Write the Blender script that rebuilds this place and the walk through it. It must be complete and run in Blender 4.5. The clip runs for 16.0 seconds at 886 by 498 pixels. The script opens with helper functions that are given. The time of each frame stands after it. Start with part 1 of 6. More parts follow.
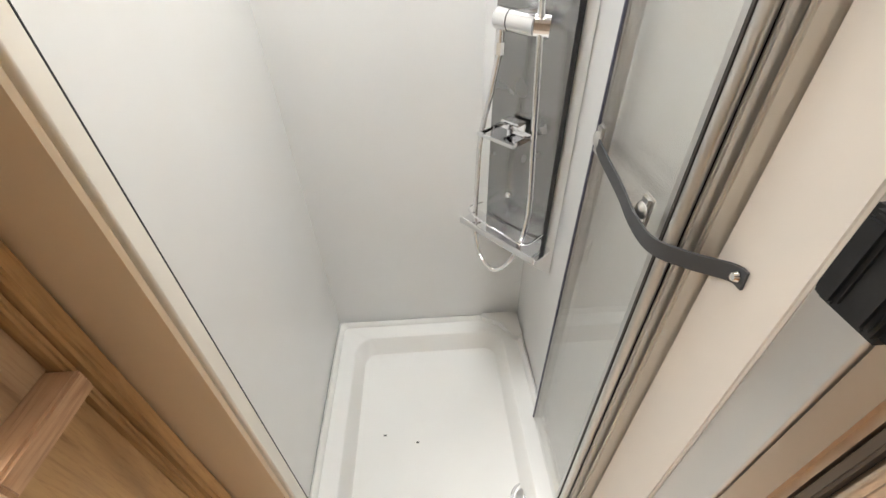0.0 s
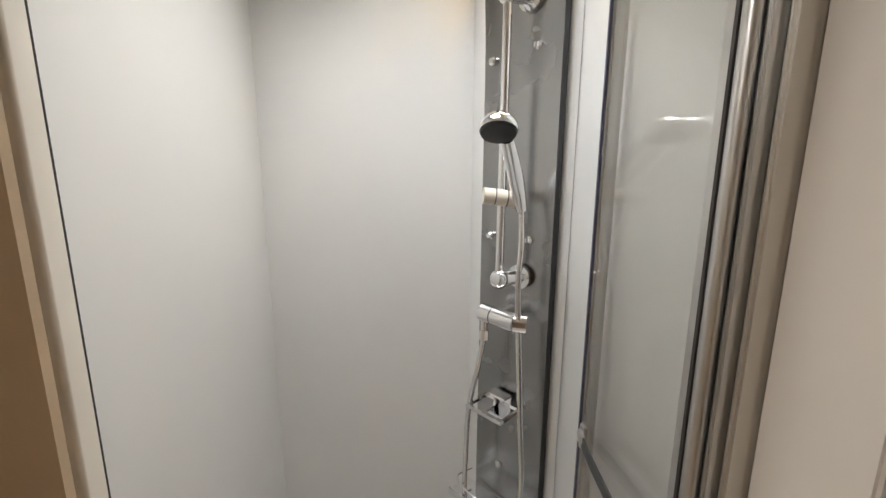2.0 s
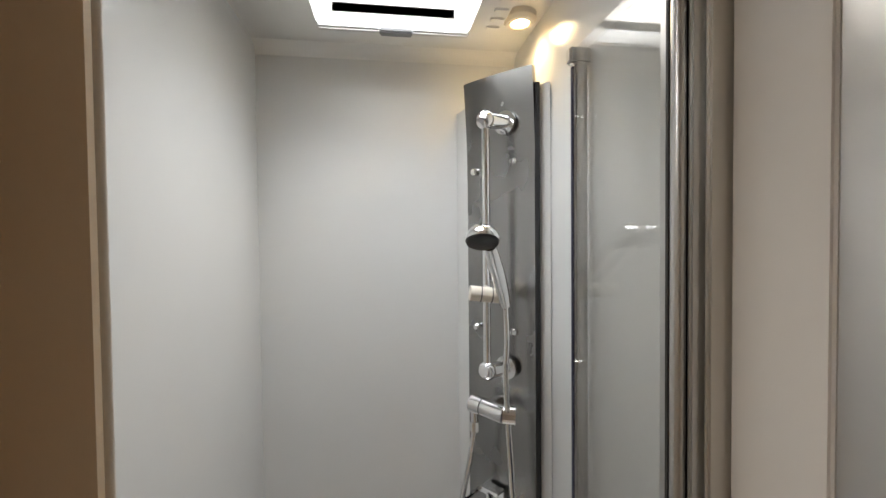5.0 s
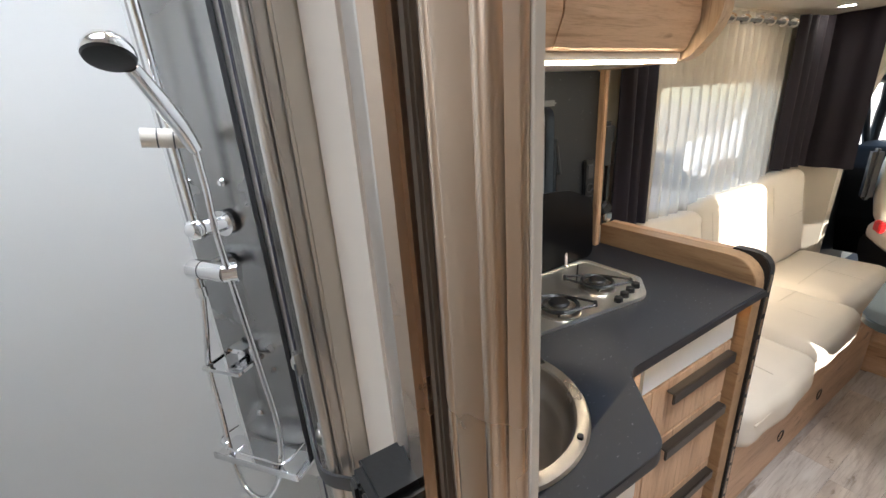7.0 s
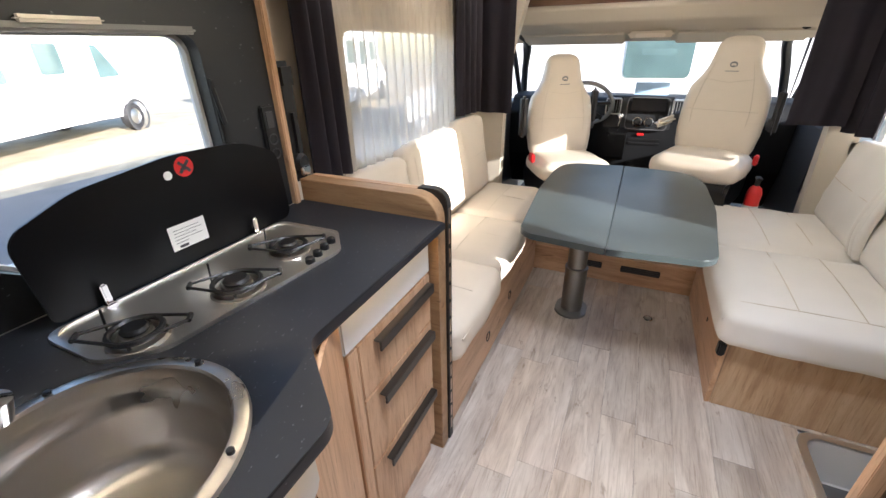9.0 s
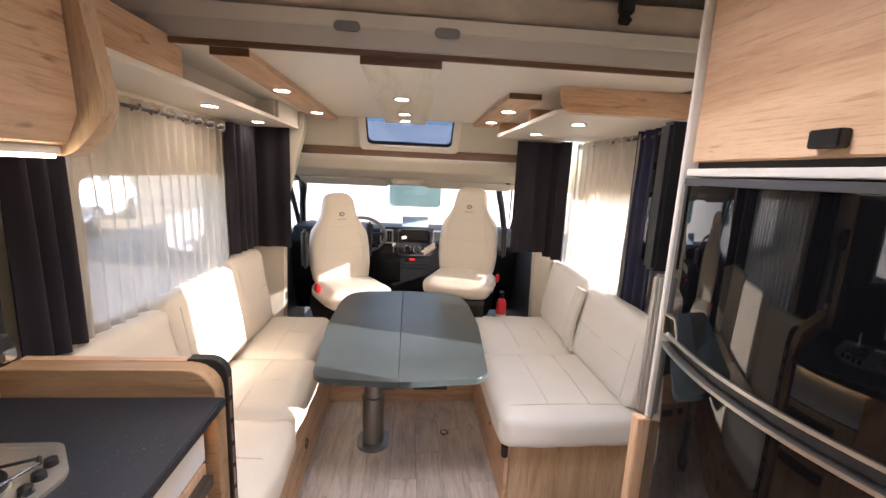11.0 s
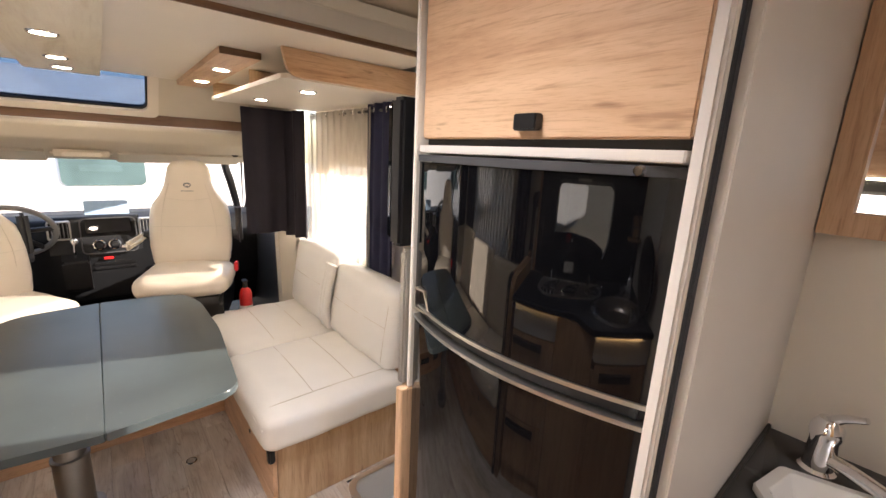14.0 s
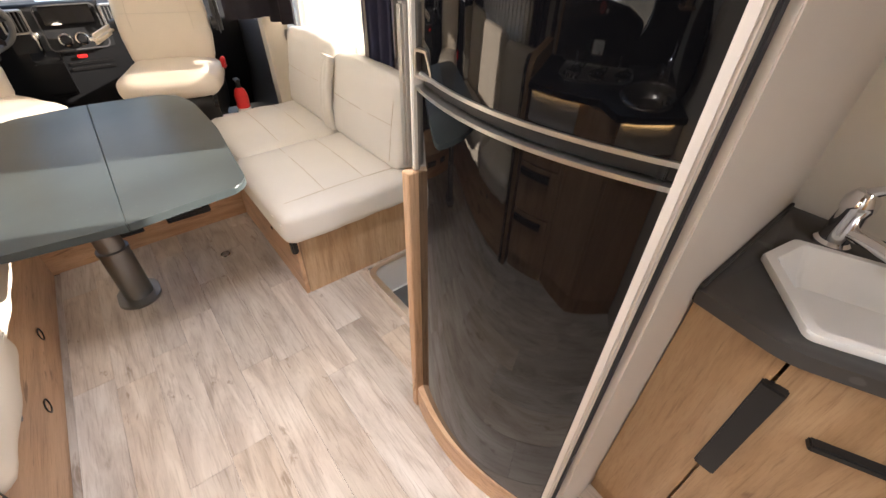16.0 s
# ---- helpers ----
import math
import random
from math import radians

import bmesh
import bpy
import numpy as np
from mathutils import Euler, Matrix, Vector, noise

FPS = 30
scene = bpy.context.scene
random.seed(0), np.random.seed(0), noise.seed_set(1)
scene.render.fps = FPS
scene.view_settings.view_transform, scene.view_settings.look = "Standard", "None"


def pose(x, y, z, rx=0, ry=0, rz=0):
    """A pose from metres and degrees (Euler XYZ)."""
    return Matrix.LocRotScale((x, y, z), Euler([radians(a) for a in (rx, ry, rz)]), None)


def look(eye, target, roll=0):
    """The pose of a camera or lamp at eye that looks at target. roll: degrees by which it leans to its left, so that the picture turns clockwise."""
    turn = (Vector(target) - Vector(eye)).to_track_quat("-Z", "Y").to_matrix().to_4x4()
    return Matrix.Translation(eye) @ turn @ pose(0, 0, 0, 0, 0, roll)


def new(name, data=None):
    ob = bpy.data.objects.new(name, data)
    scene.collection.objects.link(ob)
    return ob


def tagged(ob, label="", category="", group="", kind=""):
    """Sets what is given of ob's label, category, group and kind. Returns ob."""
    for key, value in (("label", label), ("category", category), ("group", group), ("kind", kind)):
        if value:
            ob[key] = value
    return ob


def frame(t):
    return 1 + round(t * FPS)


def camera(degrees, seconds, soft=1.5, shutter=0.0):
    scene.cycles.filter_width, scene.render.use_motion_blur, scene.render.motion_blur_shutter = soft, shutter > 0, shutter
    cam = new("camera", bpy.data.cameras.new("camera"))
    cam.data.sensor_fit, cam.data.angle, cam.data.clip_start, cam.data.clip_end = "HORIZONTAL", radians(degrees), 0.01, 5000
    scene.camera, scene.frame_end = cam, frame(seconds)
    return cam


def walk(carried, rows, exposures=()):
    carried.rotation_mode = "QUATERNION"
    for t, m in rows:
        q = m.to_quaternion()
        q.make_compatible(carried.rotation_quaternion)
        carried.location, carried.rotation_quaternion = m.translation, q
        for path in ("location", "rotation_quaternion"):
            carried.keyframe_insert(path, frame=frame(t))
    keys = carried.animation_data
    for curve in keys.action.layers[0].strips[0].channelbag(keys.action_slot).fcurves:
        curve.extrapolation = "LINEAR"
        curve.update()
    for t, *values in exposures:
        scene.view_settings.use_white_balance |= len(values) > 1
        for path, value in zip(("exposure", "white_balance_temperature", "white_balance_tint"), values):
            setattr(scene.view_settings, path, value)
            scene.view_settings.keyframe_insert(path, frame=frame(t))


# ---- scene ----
cam = camera(94.6, 16.0)
PATH = [
    (0, (0.376, 0.245, 1.289), (0.438, 1.793, 0.024), -1.8),
    (0.5, (0.371, 0.25, 1.331), (0.485, 1.964, 0.306), -1.2),
    (1, (0.365, 0.254, 1.377), (0.511, 2.09, 0.598), -0.6),
    (1.5, (0.362, 0.253, 1.411), (0.531, 2.167, 0.856), -0.1),
    (2, (0.357, 0.248, 1.444), (0.547, 2.203, 1.069), 0.3),
    (2.5, (0.33, 0.255, 1.474), (0.579, 2.229, 1.267), 0.5),
    (3, (0.331, 0.237, 1.5), (0.542, 2.226, 1.456), 0.2),
    (5.5, (0.342, 0.193, 1.511), (0.684, 2.163, 1.458), -1.3),
    (6, (0.399, 0.207, 1.467), (0.923, 2.114, 1.17), -2.6),
    (6.4, (0.474, 0.198, 1.44), (1.17, 2.015, 0.98), -3.2),
    (6.7, (0.54, 0.177, 1.419), (1.346, 1.923, 0.869), -3.7),
    (7, (0.569, 0.171, 1.417), (1.526, 1.796, 0.752), -4.0),
    (7.5, (0.639, 0.134, 1.402), (1.76, 1.591, 0.615), -3.8),
    (8, (0.696, 0.105, 1.381), (1.973, 1.364, 0.496), -3.2),
    (8.5, (0.743, 0.1, 1.358), (2.194, 1.117, 0.43), -2.1),
    (9, (0.781, 0.119, 1.361), (2.403, 0.878, 0.47), -1.1),
    (9.2, (0.787, 0.125, 1.373), (2.471, 0.773, 0.51), -0.6),
    (11.3, (0.781, 0.124, 1.499), (2.731, -0.235, 1.238), 2.8),
    (11.5, (0.802, 0.113, 1.512), (2.723, -0.404, 1.305), 3.4),
    (12, (0.839, 0.106, 1.531), (2.635, -0.772, 1.477), 4.9),
    (12.5, (0.836, 0.118, 1.539), (2.502, -0.986, 1.602), 5.0),
    (13, (0.843, 0.112, 1.533), (2.425, -1.111, 1.555), 4.1),
    (13.5, (0.863, 0.104, 1.515), (2.4, -1.168, 1.361), 3.6),
    (14, (0.879, 0.085, 1.492), (2.366, -1.176, 1.047), 2.8),
    (14.5, (0.887, 0.069, 1.471), (2.324, -1.14, 0.783), 1.9),
    (15, (0.892, 0.06, 1.444), (2.255, -1.104, 0.558), 1.4),
    (15.5, (0.9, 0.052, 1.424), (2.179, -1.048, 0.349), 1.1),
    (16, (0.905, 0.041, 1.39), (2.115, -0.948, 0.142), 1.3),
]
walk(cam, [(t, look(eye, target, roll)) for t, eye, target, roll in PATH], exposures=[(0.0, 2.55, 6800, 10), (0.8, 2.25, 6800, 10), (1.5, 1.85, 6900, 11), (3.0, 1.45, 6900, 12), (5.5, 1.3, 6600, 10), (6.4, 1.6, 6900, 12), (7.1, 1.95, 6000, 10), (8.0, 2.2, 6150, 11), (9.0, 2.0, 5900, 13), (11.3, 2.05, 6300, 20), (12.5, 2.2, 6600, 19), (14.0, 2.15, 6600, 18), (16.0, 2.2, 6600, 16)])

# ---- world, sun, large lights ----
SUN_TO = Vector((0.34, 1.0, -0.36)).normalized()      # the way the sunlight goes
world = bpy.data.worlds.new("sky")
scene.world = world
world.use_nodes = True
sky = world.node_tree.nodes.new("ShaderNodeTexSky")
sky.sky_type, sky.sun_disc = "NISHITA", False
sky.sun_elevation, sky.sun_rotation = radians(19), radians(199)
world.node_tree.links.new(sky.outputs[0], world.node_tree.nodes["Background"].inputs[0])
world.node_tree.nodes["Background"].inputs[1].default_value = 0.15


def lamp(name, kind, m, power, colour, **more):
    data = bpy.data.lights.new(name, kind)
    data.energy, data.color = power, colour
    ob = new(name, data)
    ob.matrix_world = m
    return ob, data


sun, sun_data = lamp("sun", "SUN", look((0, 0, 8), Vector((0, 0, 8)) + SUN_TO), 5.0, (1.0, 0.93, 0.82))
sun_data.angle = radians(0.6)
hatch, hatch_data = lamp("skylight_daylight", "AREA", look((0.37, 0.9, 2.13), (0.37, 0.9, 0)), 1.5, (0.93, 0.97, 1.0))
hatch_data.shape, hatch_data.size, hatch_data.size_y = "RECTANGLE", 0.36, 0.36
hatch_data.spread = radians(120)
vent_light, vent_data = lamp("roof_vent_daylight", "AREA", look((1.42, 0.07, 2.14), (1.42, 0.07, 0)), 3.0, (0.95, 0.97, 1.0))
vent_data.shape, vent_data.size, vent_data.size_y = "RECTANGLE", 0.3, 0.32
vent_data.spread = radians(110)
# added fill lamp behind the viewpoint; its roof opening is assumed
rear_light, rear_data = lamp("bedroom_fill_light", "AREA", look((-0.55, -0.1, 2.13), (-0.55, -0.1, 0)), 5.0, (0.95, 0.97, 1.0))
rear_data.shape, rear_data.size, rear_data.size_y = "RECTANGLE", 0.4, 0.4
spot, spot_data = lamp("shower_spot_light", "SPOT", look((0.64, 1.08, 1.97), (0.655, 1.1, 0)), 0.6, (1.0, 0.74, 0.4))
spot_data.spot_size, spot_data.spot_blend, spot_data.shadow_soft_size = radians(150), 0.6, 0.02


# ---- materials ----
def material(name, colour, rough=0.5, metal=0.0, **more):
    """A Principled material; returns the material, its nodes, links and shader."""
    mat = bpy.data.materials.new(name)
    mat.use_nodes = True
    nodes, links = mat.node_tree.nodes, mat.node_tree.links
    shader = nodes["Principled BSDF"]
    shader.inputs["Base Color"].default_value = (*colour, 1)
    shader.inputs["Roughness"].default_value = rough
    shader.inputs["Metallic"].default_value = metal
    for key, value in more.items():
        shader.inputs[key.replace("_", " ")].default_value = value
    return mat, nodes, links, shader


def noise_node(nodes, links, scale, detail=3.0, stretch=(1, 1, 1), rough=0.55, warp=0.0):
    coords = nodes.new("ShaderNodeTexCoord")
    mapping = nodes.new("ShaderNodeMapping")
    mapping.inputs["Scale"].default_value = stretch
    tex = nodes.new("ShaderNodeTexNoise")
    tex.inputs["Scale"].default_value, tex.inputs["Detail"].default_value = scale, detail
    tex.inputs["Roughness"].default_value, tex.inputs["Distortion"].default_value = rough, warp
    links.new(coords.outputs["Object"], mapping.inputs[0])
    links.new(mapping.outputs[0], tex.inputs["Vector"])
    return tex


def ramp(nodes, links, source, stops):
    node = nodes.new("ShaderNodeValToRGB")
    els = node.color_ramp.elements
    while len(els) < len(stops):
        els.new(0.5)
    for el, (at, colour) in zip(els, stops):
        el.position, el.color = at, (*colour, 1)
    links.new(source, node.inputs[0])
    return node


def bump(nodes, links, shader, source, strength=0.2, distance=0.002):
    node = nodes.new("ShaderNodeBump")
    node.inputs["Strength"].default_value, node.inputs["Distance"].default_value = strength, distance
    links.new(source, node.inputs["Height"])
    links.new(node.outputs[0], shader.inputs["Normal"])


def painted(name, colour, rough=0.4, mottle=0.05, grain=60.0, relief=0.05, **more):
    """Paint, plastic, laminate or leather: a mottled colour with fine relief."""
    mat, nodes, links, shader = material(name, colour, rough, **more)
    wide = noise_node(nodes, links, 2.5, 4)
    dark = tuple(c * (1 - mottle) for c in colour)
    light = tuple(min(1, c * (1 + mottle)) for c in colour)
    links.new(ramp(nodes, links, wide.outputs["Fac"], [(0.3, dark), (0.7, light)]).outputs[0], shader.inputs["Base Color"])
    fine = noise_node(nodes, links, grain, 3)
    span = nodes.new("ShaderNodeMapRange")
    span.inputs["To Min"].default_value, span.inputs["To Max"].default_value = rough * 0.85, min(1, rough * 1.15)
    links.new(wide.outputs["Fac"], span.inputs["Value"])
    links.new(span.outputs[0], shader.inputs["Roughness"])
    bump(nodes, links, shader, fine.outputs["Fac"], relief)
    return mat


def wood(name, pale, mid, dark, along, rough=0.42, scale=1.0, per_piece=False, depth=0.8):
    """Wood grain that runs along the axis 'along' (0, 1, 2), with fine pores, streaks and a few dark knots."""
    mat, nodes, links, shader = material(name, mid, rough)
    stretch = [9.0 * scale] * 3
    stretch[along] = 1.1 * scale
    grain = noise_node(nodes, links, 1.7, 7, stretch, 0.64, 0.55)
    lines_stretch = [46.0 * scale] * 3
    lines_stretch[along] = 2.4 * scale
    lines = noise_node(nodes, links, 2.6, 5, lines_stretch, 0.6, 0.4)
    pores_stretch = [130.0 * scale] * 3
    pores_stretch[along] = 9.0 * scale
    pores = noise_node(nodes, links, 3.0, 3, pores_stretch, 0.6)
    knot_stretch = [11.0 * scale] * 3
    knot_stretch[along] = 2.4 * scale
    knots = noise_node(nodes, links, 1.7, 3, knot_stretch, 0.6, 0.4)
    if per_piece:
        info = nodes.new("ShaderNodeObjectInfo")
        shift = nodes.new("ShaderNodeVectorMath")
        shift.operation = "SCALE"
        links.new(info.outputs["Random"], shift.inputs["Scale"])
        shift.inputs[0].default_value = (37.0, 19.0, 11.0)
        for tex in (grain, lines, pores, knots):
            mapping = tex.inputs["Vector"].links[0].from_node
            links.new(shift.outputs[0], mapping.inputs["Location"])
    base = ramp(nodes, links, grain.outputs["Fac"], [(0.28, dark), (0.45, mid), (0.62, pale), (0.8, mid)])
    streak = ramp(nodes, links, pores.outputs["Fac"], [(0.36, (0.74, 0.68, 0.62)), (0.48, (1, 1, 1))])
    fine = ramp(nodes, links, lines.outputs["Fac"], [(0.33, (0.48, 0.4, 0.34)), (0.4, (0.84, 0.8, 0.76)), (0.46, (1, 1, 1))])
    knot = ramp(nodes, links, knots.outputs["Fac"], [(0.28, (0.34, 0.26, 0.2)), (0.34, (1, 1, 1))])
    out = base.outputs[0]
    for layer, much in ((streak, 0.5), (fine, 0.62), (knot, 0.9)):
        mix = nodes.new("ShaderNodeMix")
        mix.data_type, mix.blend_type = "RGBA", "MULTIPLY"
        mix.inputs[0].default_value = much * depth
        links.new(out, mix.inputs[6])
        links.new(layer.outputs[0], mix.inputs[7])
        out = mix.outputs[2]
    if per_piece:
        tone = nodes.new("ShaderNodeHueSaturation")
        span = nodes.new("ShaderNodeMapRange")
        span.inputs["To Min"].default_value, span.inputs["To Max"].default_value = 0.74, 1.12
        links.new(info.outputs["Random"], span.inputs["Value"])
        links.new(span.outputs[0], tone.inputs["Value"])
        links.new(out, tone.inputs["Color"])
        out = tone.outputs[0]
    links.new(out, shader.inputs["Base Color"])
    bump(nodes, links, shader, pores.outputs["Fac"], 0.12, 0.001)
    return mat


def metal(name, colour, rough, along=None, **more):
    """Metal; brushed along an axis when one is given."""
    mat, nodes, links, shader = material(name, colour, rough, 1.0, **more)
    stretch = [1.0, 1.0, 1.0]
    if along is not None:
        stretch = [700.0] * 3
        stretch[along] = 2.0
    tex = noise_node(nodes, links, 3.0 if along is not None else 8.0, 3, stretch)
    span = nodes.new("ShaderNodeMapRange")
    span.inputs["To Min"].default_value, span.inputs["To Max"].default_value = rough * 0.7, min(1, rough * 1.3)
    links.new(tex.outputs["Fac"], span.inputs["Value"])
    links.new(span.outputs[0], shader.inputs["Roughness"])
    if along is not None:
        bump(nodes, links, shader, tex.outputs["Fac"], 0.025, 0.0003)
    return mat


def speckled(name, base, fleck, rough, flecks=120.0):
    """Dark laminate with short pale flecks."""
    mat, nodes, links, shader = material(name, base, rough)
    wide = noise_node(nodes, links, 3.0, 4)
    small = noise_node(nodes, links, flecks, 2, (0.45, 1, 1))
    tint = ramp(nodes, links, wide.outputs["Fac"], [(0.3, tuple(c * 0.8 for c in base)), (0.7, tuple(c * 1.25 for c in base))])
    mask = ramp(nodes, links, small.outputs["Fac"], [(0.69, (0, 0, 0)), (0.725, (1, 1, 1))])
    mix = nodes.new("ShaderNodeMix")
    mix.data_type = "RGBA"
    links.new(mask.outputs[0], mix.inputs[0])
    links.new(tint.outputs[0], mix.inputs[6])
    mix.inputs[7].default_value = (*fleck, 1)
    links.new(mix.outputs[2], shader.inputs["Base Color"])
    bump(nodes, links, shader, noise_node(nodes, links, 220, 2).outputs["Fac"], 0.06, 0.0006)
    return mat


def cloth(name, colour, threads=900.0, folds=0.15, sheen=0.2):
    mat, nodes, links, shader = material(name, colour, 0.85, Sheen_Weight=sheen)
    wide = noise_node(nodes, links, 5, 4)
    links.new(ramp(nodes, links, wide.outputs["Fac"], [(0.3, tuple(c * 0.8 for c in colour)), (0.7, tuple(c * 1.2 for c in colour))]).outputs[0], shader.inputs["Base Color"])
    bump(nodes, links, shader, noise_node(nodes, links, threads, 2).outputs["Fac"], folds, 0.001)
    return mat


def pane_glass(name, tint=(1, 1, 1), gloss=0.05):
    """A thin clear pane: it lets light straight through, and mirrors more at a slant."""
    mat = bpy.data.materials.new(name)
    mat.use_nodes = True
    nodes, links = mat.node_tree.nodes, mat.node_tree.links
    nodes.remove(nodes["Principled BSDF"])
    clear, shine, mix, facing, steep, part_of = (nodes.new(k) for k in ("ShaderNodeBsdfTransparent", "ShaderNodeBsdfGlossy", "ShaderNodeMixShader", "ShaderNodeLayerWeight", "ShaderNodeMath", "ShaderNodeMapRange"))
    clear.inputs[0].default_value = (*tint, 1)
    shine.inputs["Roughness"].default_value = gloss
    steep.operation = "POWER"
    steep.inputs[1].default_value = 3.0
    part_of.inputs["To Min"].default_value, part_of.inputs["To Max"].default_value = 0.04, 0.5
    links.new(facing.outputs["Facing"], steep.inputs[0])
    links.new(steep.outputs[0], part_of.inputs["Value"])
    links.new(part_of.outputs[0], mix.inputs[0])
    links.new(clear.outputs[0], mix.inputs[1])
    links.new(shine.outputs[0], mix.inputs[2])
    links.new(mix.outputs[0], nodes["Material Output"].inputs[0])
    return mat


def net_cloth(name):
    """Thin net: part of the light goes straight through, part glows through the threads."""
    mat = bpy.data.materials.new(name)
    mat.use_nodes = True
    nodes, links = mat.node_tree.nodes, mat.node_tree.links
    nodes.remove(nodes["Principled BSDF"])
    clear, glow, thread, one, two = (nodes.new(k) for k in ("ShaderNodeBsdfTransparent", "ShaderNodeBsdfTranslucent", "ShaderNodeBsdfDiffuse", "ShaderNodeMixShader", "ShaderNodeMixShader"))
    glow.inputs[0].default_value = (0.58, 0.54, 0.48, 1)
    thread.inputs[0].default_value = (0.82, 0.77, 0.68, 1)
    weave = noise_node(nodes, links, 40, 3, (1, 1, 0.2))
    open_part = nodes.new("ShaderNodeMapRange")
    open_part.inputs["To Min"].default_value, open_part.inputs["To Max"].default_value = 0.45, 0.66
    links.new(weave.outputs["Fac"], open_part.inputs["Value"])
    one.inputs[0].default_value = 0.4
    links.new(glow.outputs[0], one.inputs[1])
    links.new(thread.outputs[0], one.inputs[2])
    links.new(open_part.outputs[0], two.inputs[0])
    links.new(clear.outputs[0], two.inputs[1])
    links.new(one.outputs[0], two.inputs[2])
    links.new(two.outputs[0], nodes["Material Output"].inputs[0])
    return mat


def glowing(name, colour, strength):
    mat, _, _, shader = material(name, colour, 0.4)
    shader.inputs["Emission Color"].default_value = (*colour, 1)
    shader.inputs["Emission Strength"].default_value = strength
    return mat


WHITE = painted("white_gloss_panel", (0.8, 0.8, 0.79), 0.16, 0.02, 30, 0.02)
TRAY = painted("white_acrylic", (0.82, 0.81, 0.78), 0.22, 0.03, 20, 0.03)
CREAM = painted("cream_wall", (0.62, 0.56, 0.48), 0.5, 0.04, 140, 0.08)
BEIGE = painted("beige_wall", (0.66, 0.6, 0.53), 0.45, 0.04, 140, 0.06)
CREAM_LIGHT = painted("cream_trim", (0.74, 0.68, 0.59), 0.4, 0.03, 90, 0.05)
FELT = cloth("beige_felt", (0.55, 0.47, 0.38), 500, 0.3)
CEILING = painted("ceiling_panel", (0.8, 0.76, 0.71), 0.55, 0.03, 160, 0.08)
OAK_X = wood("oak_along", (0.68, 0.45, 0.275), (0.58, 0.36, 0.21), (0.41, 0.235, 0.125), 0)
OAK_Z = wood("oak_upright", (0.68, 0.45, 0.275), (0.58, 0.36, 0.21), (0.41, 0.235, 0.125), 2)
OAK_Y = wood("oak_across", (0.68, 0.45, 0.275), (0.58, 0.36, 0.21), (0.41, 0.235, 0.125), 1)
OAK_PALE = wood("pale_oak", (0.6, 0.43, 0.27), (0.5, 0.34, 0.2), (0.36, 0.22, 0.12), 2, 0.45)
WALNUT = wood("dark_trim_wood", (0.2, 0.11, 0.06), (0.15, 0.08, 0.045), (0.09, 0.05, 0.028), 1)
def floor_plank(name):
    """Greyed oak vinyl: soft cloudy grain, short fine pores and dark smudges, another tone for each plank."""
    mat, nodes, links, shader = material(name, (0.55, 0.47, 0.39), 0.34)
    cloud = noise_node(nodes, links, 2.0, 5, (1.6, 7, 7), 0.6, 0.8)
    grain = noise_node(nodes, links, 3.0, 5, (2.6, 48, 48), 0.6, 0.5)
    smudge = noise_node(nodes, links, 2.4, 4, (3.2, 10, 10), 0.62, 0.6)
    info = nodes.new("ShaderNodeObjectInfo")
    shift = nodes.new("ShaderNodeVectorMath")
    shift.operation = "SCALE"
    shift.inputs[0].default_value = (37.0, 19.0, 11.0)
    links.new(info.outputs["Random"], shift.inputs["Scale"])
    for tex in (cloud, grain, smudge):
        links.new(shift.outputs[0], tex.inputs["Vector"].links[0].from_node.inputs["Location"])
    base = ramp(nodes, links, cloud.outputs["Fac"], [(0.3, (0.47, 0.4, 0.34)), (0.48, (0.64, 0.57, 0.5)), (0.66, (0.76, 0.7, 0.63))])
    fine = ramp(nodes, links, grain.outputs["Fac"], [(0.33, (0.7, 0.66, 0.62)), (0.5, (1, 1, 1))])
    dark = ramp(nodes, links, smudge.outputs["Fac"], [(0.29, (0.55, 0.48, 0.42)), (0.38, (1, 1, 1))])
    tint = ramp(nodes, links, info.outputs["Random"], [(0.0, (0.7, 0.685, 0.67)), (0.3, (1.0, 0.97, 0.94)), (0.55, (0.86, 0.79, 0.71)), (0.75, (0.8, 0.8, 0.81)), (1.0, (1, 1, 1))])
    out = base.outputs[0]
    for layer, much in ((fine, 0.7), (dark, 0.8), (tint, 0.9)):
        mix = nodes.new("ShaderNodeMix")
        mix.data_type, mix.blend_type = "RGBA", "MULTIPLY"
        mix.inputs[0].default_value = much
        links.new(out, mix.inputs[6])
        links.new(layer.outputs[0], mix.inputs[7])
        out = mix.outputs[2]
    links.new(out, shader.inputs["Base Color"])
    bump(nodes, links, shader, grain.outputs["Fac"], 0.1, 0.001)
    return mat


# paler oak: the light on the middle lamp board is in its colour
OAK_LIT = wood("lit_oak", (0.74, 0.68, 0.54), (0.68, 0.61, 0.47), (0.56, 0.47, 0.34), 0, 0.4, 1.0, False, 0.25)
PLANK = floor_plank("grey_oak_plank")
SLATE = speckled("dark_laminate", (0.0095, 0.0115, 0.0165), (0.13, 0.13, 0.15), 0.46, 230.0)
SLATE_WALL = speckled("dark_wall_laminate", (0.014, 0.0152, 0.0175), (0.12, 0.12, 0.13), 0.5, 120)
STONE = speckled("grey_stone_top", (0.05, 0.046, 0.042), (0.085, 0.08, 0.075), 0.5, 20)
TABLE = speckled("table_laminate", (0.042, 0.054, 0.055), (0.055, 0.068, 0.07), 0.34, 90)
LEATHER = painted("cream_leather", (0.72, 0.64, 0.53), 0.42, 0.05, 320, 0.16)
